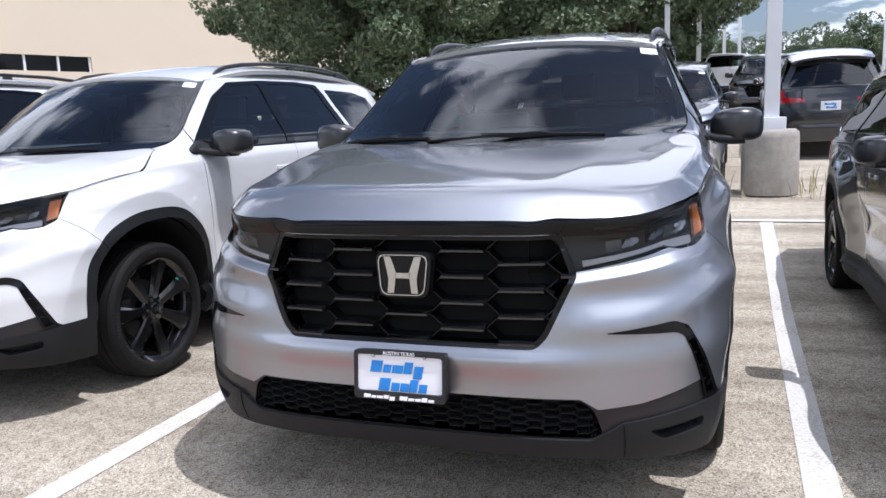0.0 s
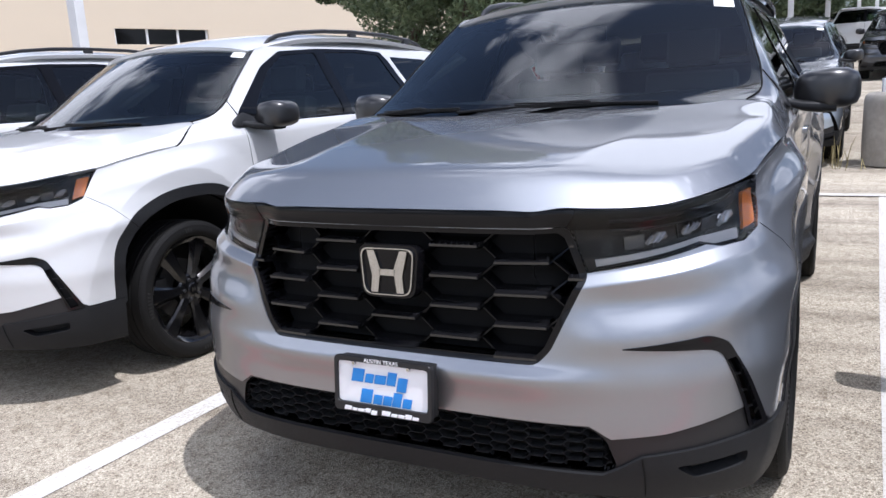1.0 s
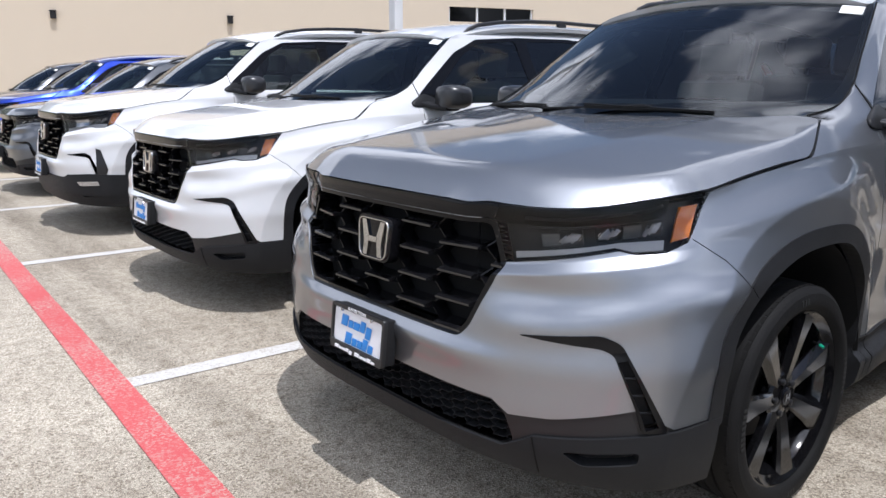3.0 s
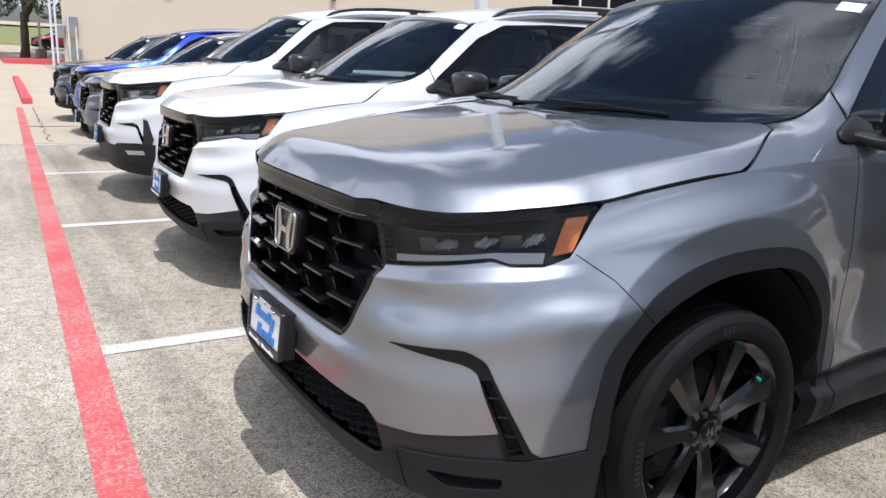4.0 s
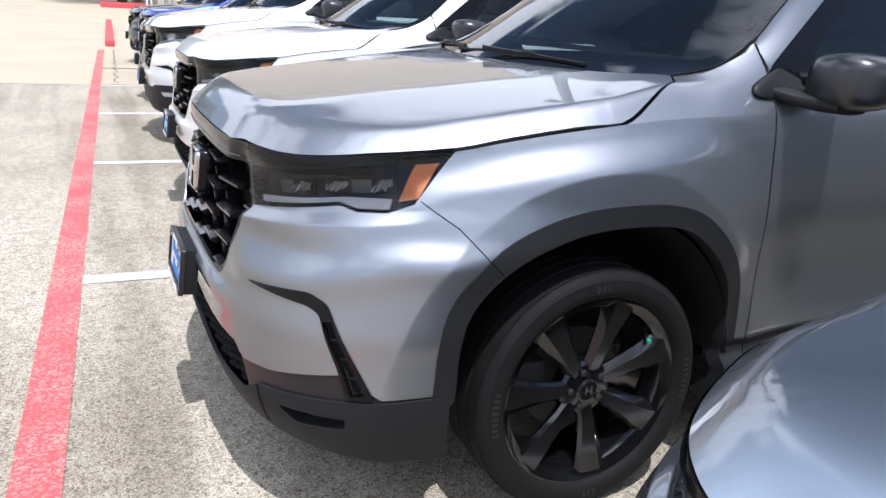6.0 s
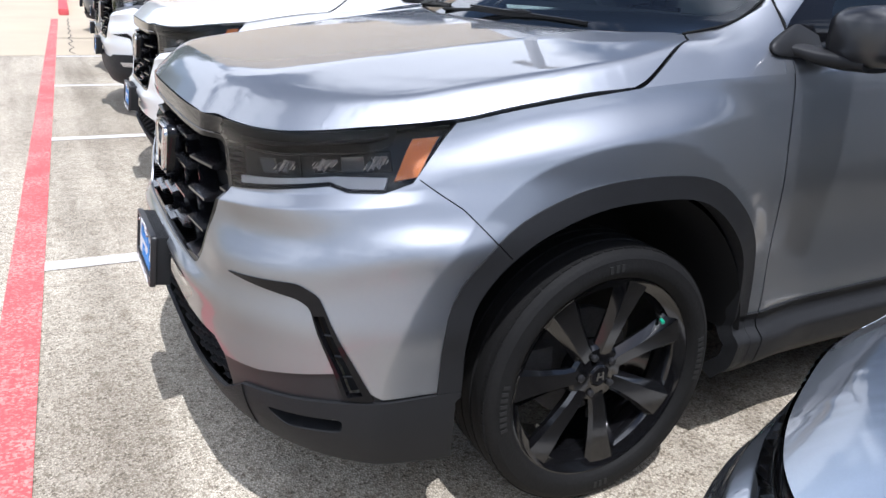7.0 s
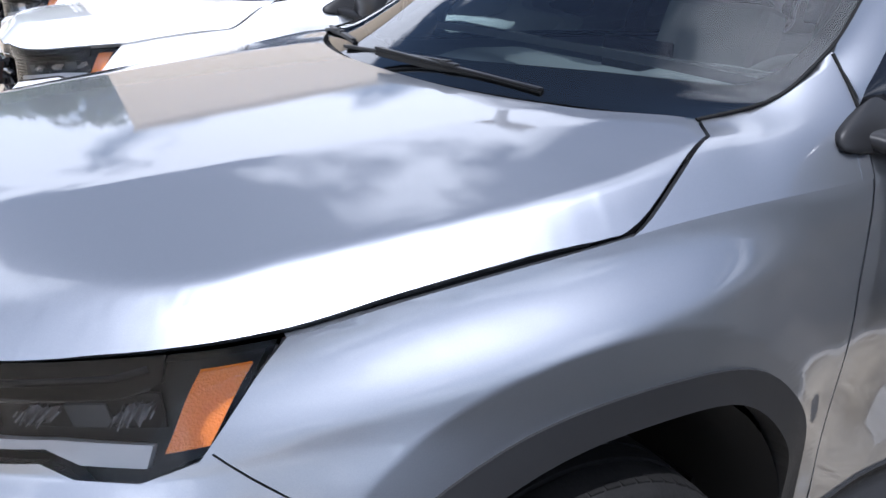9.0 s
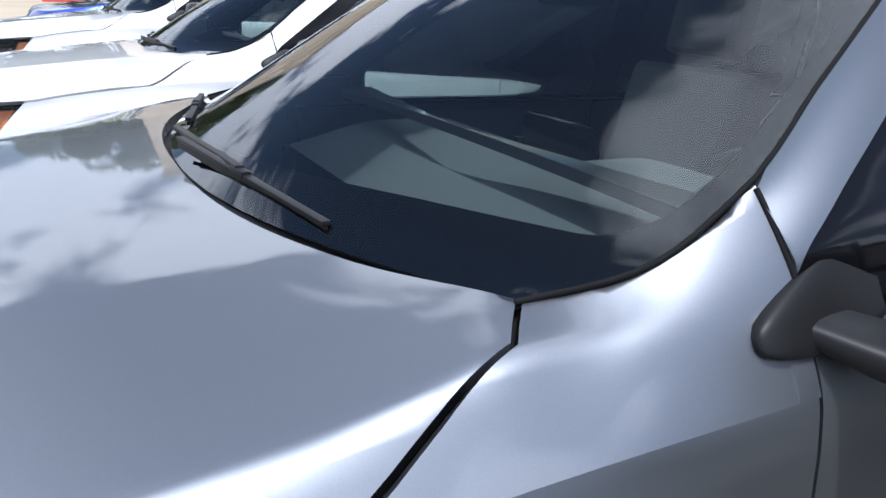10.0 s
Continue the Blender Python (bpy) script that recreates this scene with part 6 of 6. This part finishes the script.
TAIL_CAR = suv(pose(2.95, 16.2, ground_z(16.2), -TILT_BACK, 0, 178), BLACKCAR, "black sport utility car seen from its tailgate", group="cars behind", rails=False, scale=(0.94, 0.93, 0.93))
rear_plate = part("rear_plate", box_mesh("rear_plate", (0.305, 0.004, 0.155), PLATEWHITE, 0.001, 1), TAIL_CAR, "white plate with blue dealer script", pose(0, 5.092, 0.93))
for key in ("plate_print", "plate_print_low"):
    part("plate_print", DETAIL[key], rear_plate, place=pose(0, 0, 0, 0, 0, 180))
suv(pose(2.4, 20.5, ground_z(20.5), TILT_BACK, 0, -4), DARK, "dark sport utility car beyond the lamp post", group="cars behind", rails=False, scale=(0.94, 0.93, 0.93))
suv(pose(4.6, 33.0, ground_z(33.0), 0, TILT_BACK, 88), WHITE, "white sport utility car far across the car park", group="cars behind", rails=False)
suv(pose(-2.5, 8.0, ground_z(8.0), TILT_BACK, 0, -2), GREY, "grey sport utility car in the row behind", group="cars behind", rails=False, scale=(0.93, 0.92, 0.90))

# ---- building ----
A, B, HIGH = Vector((-48, 4.2, 0)), Vector((-29.9, 62, 0)), 13.5
d = (B - A).normalized()
L = (B - A).length
house = thing("dealer_building", "beige stucco building with a strip of dark windows", "building", place=Matrix.Translation(A) @ Matrix.Rotation(math.atan2(d.y, d.x), 4, "Z"))


def wall_with_window(x0, x1, z0, z1):
    """Long wall, 0.4 thick, with one window opening."""
    for a, b, c, e in ((0, x0, 0, HIGH), (x1, L, 0, HIGH), (x0, x1, 0, z0), (x0, x1, z1, HIGH)):
        bm = bmesh.new()
        box(bm, a, b, 0, 0.4, c, e)
        part("wall", bm_mesh("wall", bm, STUCCO), house)


WIN = (29.85, 36.25, 5.45, 6.42)
wall_with_window(*WIN)
for a, b, c, e in ((0, L, 24.6, 25), (0, 0.4, 0.4, 24.6), (L - 0.4, L, 0.4, 24.6)):
    bm = bmesh.new()
    box(bm, a, b, c, e, 0, HIGH)
    part("wall", bm_mesh("wall", bm, STUCCO), house)
bm = bmesh.new()
box(bm, -0.15, L + 0.15, -0.12, 25.1, HIGH, HIGH + 0.25, None, 0.03)
part("parapet_cap", bm_mesh("parapet_cap", bm, mat("parapet metal", (0.42, 0.38, 0.31), 0.5)), house)
window = part("window", box_mesh("window", (WIN[1] - WIN[0], 0.05, WIN[3] - WIN[2]), GLOSS), house, "strip window with pale mullions", pose((WIN[0] + WIN[1]) / 2, 0.25, (WIN[2] + WIN[3]) / 2))
for k in range(4):
    part("mullion", box_mesh("mullion", (0.14, 0.1, WIN[3] - WIN[2]), POLEMAT), window, place=pose((k - 1.5) * (WIN[1] - WIN[0]) / 3 * 0.985, -0.07, 0))
# service pipes and meters at the corner
meters = thing("meter_board", "white service pipes and meter boxes on the wall corner", "meter board", place=Matrix.Translation(A) @ Matrix.Rotation(math.atan2(d.y, d.x), 4, "Z"))
for x, z1, r in ((-0.55, 6.0, 0.07), (-0.30, 6.0, 0.06), (0.35, 3.2, 0.05), (0.75, 2.6, 0.05)):
    part("pipe", tube("pipe", [(x, -0.25, 0.0), (x, -0.25, z1)], r, POLEMAT, 8), meters)
for x, z, w, hh in ((0.55, 2.6, 0.55, 1.1), (-0.05, 2.3, 0.4, 0.7), (0.6, 1.1, 0.7, 0.6)):
    part("meter_box", box_mesh("meter_box", (w, 0.25, hh), STEEL, 0.02), meters, place=pose(x, -0.15, z))


for along in (5.87, 15.5):
    light = thing("wall_light", "dark wall light high on the beige wall", "wall light", "wall lights", place=Matrix.Translation(A) @ Matrix.Rotation(math.atan2(d.y, d.x), 4, "Z") @ pose(along, -0.14, 5.1))
    part("light_body", box_mesh("light_body", (0.30, 0.26, 0.42), SATIN, 0.04, 3), light)
    part("light_hood", box_mesh("light_hood", (0.36, 0.32, 0.06), SATIN, 0.02, 2), light, place=pose(0, -0.03, 0.21))
band("paving_joint", [(-18.8 + 0.33 * k, 0.514 - 0.0117 * k + 0.035 * math.sin(1.9 * k) + 0.02 * math.sin(4.3 * k)) for k in range(25)], 0.020, CRACK, 0.008, "dark crack in the concrete beside the red line", "crack")


# ---- lamp posts ----
def lamp_post(x, y, high, label, thick=0.085, head=True, base=True):
    post = thing("lamp_post", label, "lamp post", "lamp posts", place=pose(x, y, ground_z(y)))
    if base:
        part("footing", FOOTING, post, "stained round concrete footing")
        bm = bmesh.new()
        box(bm, -0.16, 0.16, -0.16, 0.16, 0.80, 0.95, None, 0.01)
        part("base_cover", bm_mesh("base_cover", bm, POLEMAT), post)
    bm = bmesh.new()
    box(bm, -thick, thick, -thick, thick, 0.0 if not base else 0.93, high, None, 0.012)
    part("pole", bm_mesh("pole", bm, POLEMAT), post)
    if head:
        bm = bmesh.new()
        for k in (-1, 1):
            box(bm, min(k * 0.1, k * 1.0), max(k * 0.1, k * 1.0), -0.17, 0.17, high - 0.12, high + 0.02, None, 0.03)
        part("lamp_head", bm_mesh("lamp_head", bm, POLEMAT), post)
    return post


def footing_mesh():
    bm = bmesh.new()
    n = 40
    rows = []
    for r, z in ((0.335, 0.0), (0.338, 0.2), (0.334, 0.45), (0.336, 0.70), (0.325, 0.765), (0.285, 0.80), (0.0, 0.81)):
        rows.append([bm.verts.new(((r + 0.006 * noise.noise((3 * math.cos(6.283 * k / n), 3 * math.sin(6.283 * k / n), z * 5))) * math.cos(6.283 * k / n), (r + 0.006 * noise.noise((3 * math.cos(6.283 * k / n), 3 * math.sin(6.283 * k / n), z * 5))) * math.sin(6.283 * k / n), z)) for k in range(n)])
    for p, q in zip(rows, rows[1:]):
        for k in range(n):
            bm.faces.new((p[k], p[(k + 1) % n], q[(k + 1) % n], q[k]))
    bmesh.ops.remove_doubles(bm, verts=bm.verts, dist=1e-4)
    return bm_mesh("footing", bm, BASEMAT, 40)


FOOTING = footing_mesh()
lamp_post(1.68, 8.2, 9.0, "white square lamp post on a weathered concrete footing")
lamp_post(-0.4, 26.0, 9.0, "slender white lamp post among the trees", base=False)
lamp_post(0.6, 30.0, 9.5, "slender white lamp post beyond the parked cars", base=False)
lamp_post(1.8, 44.0, 6.5, "far white lamp post before the trees", base=False)
lamp_post(2.7, 47.0, 6.5, "far white lamp post before the trees", base=False)
lamp_post(11.2, 52.0, 7.6, "far white lamp post with a double head", base=False)
far_post = lamp_post(-54.8, 3.5, 8.0, "white lamp post on the kerbed island", thick=0.07)
far_post.location.z = grade(-54.8) - 0.2
bm = bmesh.new()
v = [bm.verts.new(p) for p in ((-88, -90, 3.45), (-88, 90, 3.45), (-95, 90, 3.95), (-95, -90, 3.95))]
bm.faces.new(v[::-1])
bmesh.ops.recalc_face_normals(bm, faces=bm.faces)
tagged(new("road", bm_mesh("road", bm, CONCRETE)), "pale road along the top of the grass bank", "road", kind="structure")
lamp_post(-13.5, 9.88, 9.0, "white lamp post before the beige building", thick=0.12)


# ---- trees and weeds ----
def tree_mesh(seed, high, wide, leaves, leaf):
    """Tapered trunk with limbs, and a crown of many small leaf sprays in clumps."""
    rng = np.random.default_rng(seed)
    limbs = []
    trunk_top = high * 0.26
    limbs.append(([(0, 0, 0), (0.05, 0.03, trunk_top * 0.5), (0.0, 0.1, trunk_top)], [0.30, 0.22, 0.18]))
    for k in range(4):
        a = 2 * math.pi * k / 9 + rng.uniform(-0.3, 0.3)
        reach, up = wide * rng.uniform(0.45, 0.8), high * rng.uniform(0.25, 0.6)
        p = [(0, 0.1, trunk_top * rng.uniform(0.75, 1.0)), (reach * 0.5 * math.cos(a), reach * 0.5 * math.sin(a), trunk_top + up * 0.55), (reach * math.cos(a), reach * math.sin(a), trunk_top + up)]
        limbs.append((p, [0.12, 0.08, 0.03]))
    verts, faces = [], []
    for p, r in limbs:
        pts = [Vector(q) for q in p]
        base = len(verts)
        for i, q in enumerate(pts):
            d = (pts[min(i + 1, 2)] - pts[max(i - 1, 0)]).normalized().to_track_quat("Z", "Y")
            for k in range(7):
                verts.append(tuple(q + d @ Vector((r[i] * math.cos(2 * math.pi * k / 7), r[i] * math.sin(2 * math.pi * k / 7), 0))))
        for i in range(2):
            for k in range(7):
                faces.append((base + i * 7 + k, base + i * 7 + (k + 1) % 7, base + (i + 1) * 7 + (k + 1) % 7, base + (i + 1) * 7 + k))
    wood = mesh_of("trunk", verts, faces, BARK)
    n = 46
    u = rng.normal(size=(n, 3))
    u /= np.linalg.norm(u, axis=1)[:, None]
    centres = u * rng.uniform(0.45, 1.0, (n, 1)) * [wide, wide, high * 0.46] + [0, 0, high * 0.54]
    size = rng.uniform(0.16, 0.34, n) * wide
    which = rng.integers(0, n, leaves)
    v = rng.normal(size=(leaves, 3))
    v /= np.linalg.norm(v, axis=1)[:, None]
    at = centres[which] + v * (size[which] * rng.uniform(0.55, 1.05, leaves) ** 0.5)[:, None] * [1, 1, 0.8]
    a = rng.normal(size=(leaves, 3))
    a /= np.linalg.norm(a, axis=1)[:, None]
    b = np.cross(a, rng.normal(size=(leaves, 3)))
    b /= np.linalg.norm(b, axis=1)[:, None]
    w = (leaf * rng.uniform(0.6, 1.4, leaves))[:, None]
    quad = np.stack([at - a * w, at + b * w * 0.45, at + a * w, at - b * w * 0.45], 1).reshape(-1, 3)
    f = np.arange(leaves * 4).reshape(-1, 4)
    crown = mesh_of("crown", quad, f, LEAF, True)
    return wood, crown


TREES = [tree_mesh(3, 8.5, 4.0, 62000, 0.085), tree_mesh(8, 9.5, 4.4, 64000, 0.09), tree_mesh(3, 8.5, 4.0, 17000, 0.15), tree_mesh(8, 9.5, 4.4, 17000, 0.16)]


def tree(x, y, k, s, turn, label):
    t = thing("tree", label, "tree", "trees", place=pose(x, y, ground_z(y), 0, 0, turn) @ Matrix.Diagonal((s, s, s, 1)))
    part("trunk", TREES[k][0], t)
    part("crown", TREES[k][1], t)
    return t


for x, y, k, s, turn in ((-9.3, 20.5, 0, 1.0, 0), (-8.6, 24.5, 1, 1.0, 70), (-5.2, 25.0, 0, 1.05, 150), (-2.0, 28.5, 1, 1.0, 210), (-0.8, 33.0, 0, 1.0, 300), (-17.0, 31.0, 1, 1.0, 20), (-8.0, 33.0, 0, 1.1, 99)):
    tree(x, y, k, s, turn, "dense dark green live oak behind the parked cars")
for x, y, k, s, turn in ((6.5, 66, 1, 0.52, 0), (9.0, 62, 0, 0.56, 50), (12.0, 64, 1, 0.60, 110), (15.0, 60, 0, 0.66, 170), (18.5, 62, 1, 0.72, 260), (4.0, 70, 0, 0.56, 200), (22.5, 62, 0, 0.78, 30), (27, 62, 1, 0.8, 10), (33, 62, 0, 0.85, 60), (1.5, 68, 1, 0.6, 90)):
    tree(x, y, k + 2, s, turn, "far green oak along the edge of the lot")
shade = tree(-53.4, 2.5, 3, 1.15, 40, "shade tree on a kerbed island past the building")
shade.location.z = grade(-53.4)
for piece in shade.children:
    if piece.name.startswith("crown"):
        piece.location.z = 1.7
for x, y, k, turn in ((-103, -14, 0, 140), (-106, 6, 1, 240), (-104, -26, 1, 20), (-108, -4, 0, 70), (-105, 16, 1, 110)):
    t_ = tree(x, y, k + 2, 1.4, turn, "tree on the far grass bank")
    t_.location.z = 4.2
bm = bmesh.new()
rng = random.Random(5)
for k in range(140):
    x, y = 1.68 + rng.uniform(-0.75, 1.3), 8.05 + rng.uniform(-0.3, 0.5)
    if math.hypot(x - 1.68, y - 8.2) < 0.36:
        continue
    a, h, l = rng.uniform(0, 6.28), rng.uniform(0.12, 0.42), rng.uniform(0.05, 0.25)
    z = ground_z(y)
    p = [Vector((x, y, z)), Vector((x + l * 0.4 * math.cos(a), y + l * 0.4 * math.sin(a), z + h * 0.6)), Vector((x + l * math.cos(a), y + l * math.sin(a), z + h))]
    s = Vector((-math.sin(a), math.cos(a), 0)) * 0.005
    v = [bm.verts.new(q) for q in (p[0] - s, p[0] + s, p[1] + s, p[1] - s, p[2])]
    bm.faces.new(v[:4])
    bm.faces.new((v[3], v[2], v[4]))
tagged(new("weeds", bm_mesh("weeds", bm, DEADGRASS)), "dry straw-coloured weeds round the lamp footing", "weeds", kind="stuff")

# ---- far end of the lot ----
bm = bmesh.new()
v = [bm.verts.new(p) for p in ((-72.6, -90, 1.3), (-72.6, 90, 1.3), (-72.8, 90, 1.62), (-72.8, -90, 1.62), (-90, 90, 3.5), (-90, -90, 3.5), (-300, 90, 9), (-300, -90, 9))]
for q in ((0, 1, 2, 3), (3, 2, 4, 5), (5, 4, 6, 7)):
    bm.faces.new([v[k] for k in q])
tagged(new("verge", bm_mesh("verge", bm, GRASS)), "green and straw grass verge past the lot", "verge", kind="structure")
KERBRED = mat("red kerb paint", (0.60, 0.07, 0.08), 0.6, grain=0.25, scale=30, bump=0.2, second=(0.5, 0.2, 0.18))
bm = bmesh.new()
box(bm, -36, -19.9, 0.36, 0.60, 0, 0.17, Matrix.Translation((-19.9, 0.48, 0)) @ Matrix.Rotation(radians(-1.95), 4, "Z") @ Matrix.Translation((19.9, -0.48, 0)), 0.05)
tagged(new("kerb", bm_mesh("kerb", bm, KERBRED)), "red painted kerb at the end of the row", "kerb", kind="structure")
bm = bmesh.new()
box(bm, -57.5, -49.0, 1.1, 4.4, 0.2, grade(-49.0) + 0.30, None, 0.04)
tagged(new("island", bm_mesh("island", bm, KERBRED)), "red kerbed island under a shade tree", "kerb", kind="structure")
REDPAINT = paint("dark red paint", (0.22, 0.01, 0.02), 0.1, 0.3)
suv(pose(-66, 3.7, grade(-66), 0, 0, 4), REDPAINT, "dark red car far across the lot", group="far cars", rails=False, cabin=False, scale=(0.9, 0.9, 0.85))
suv(pose(-62, -3.7, grade(-62), 0, 0, -12), PALE, "pale silver car far across the lot", group="far cars", rails=False, cabin=False, scale=(0.92, 0.92, 0.9))
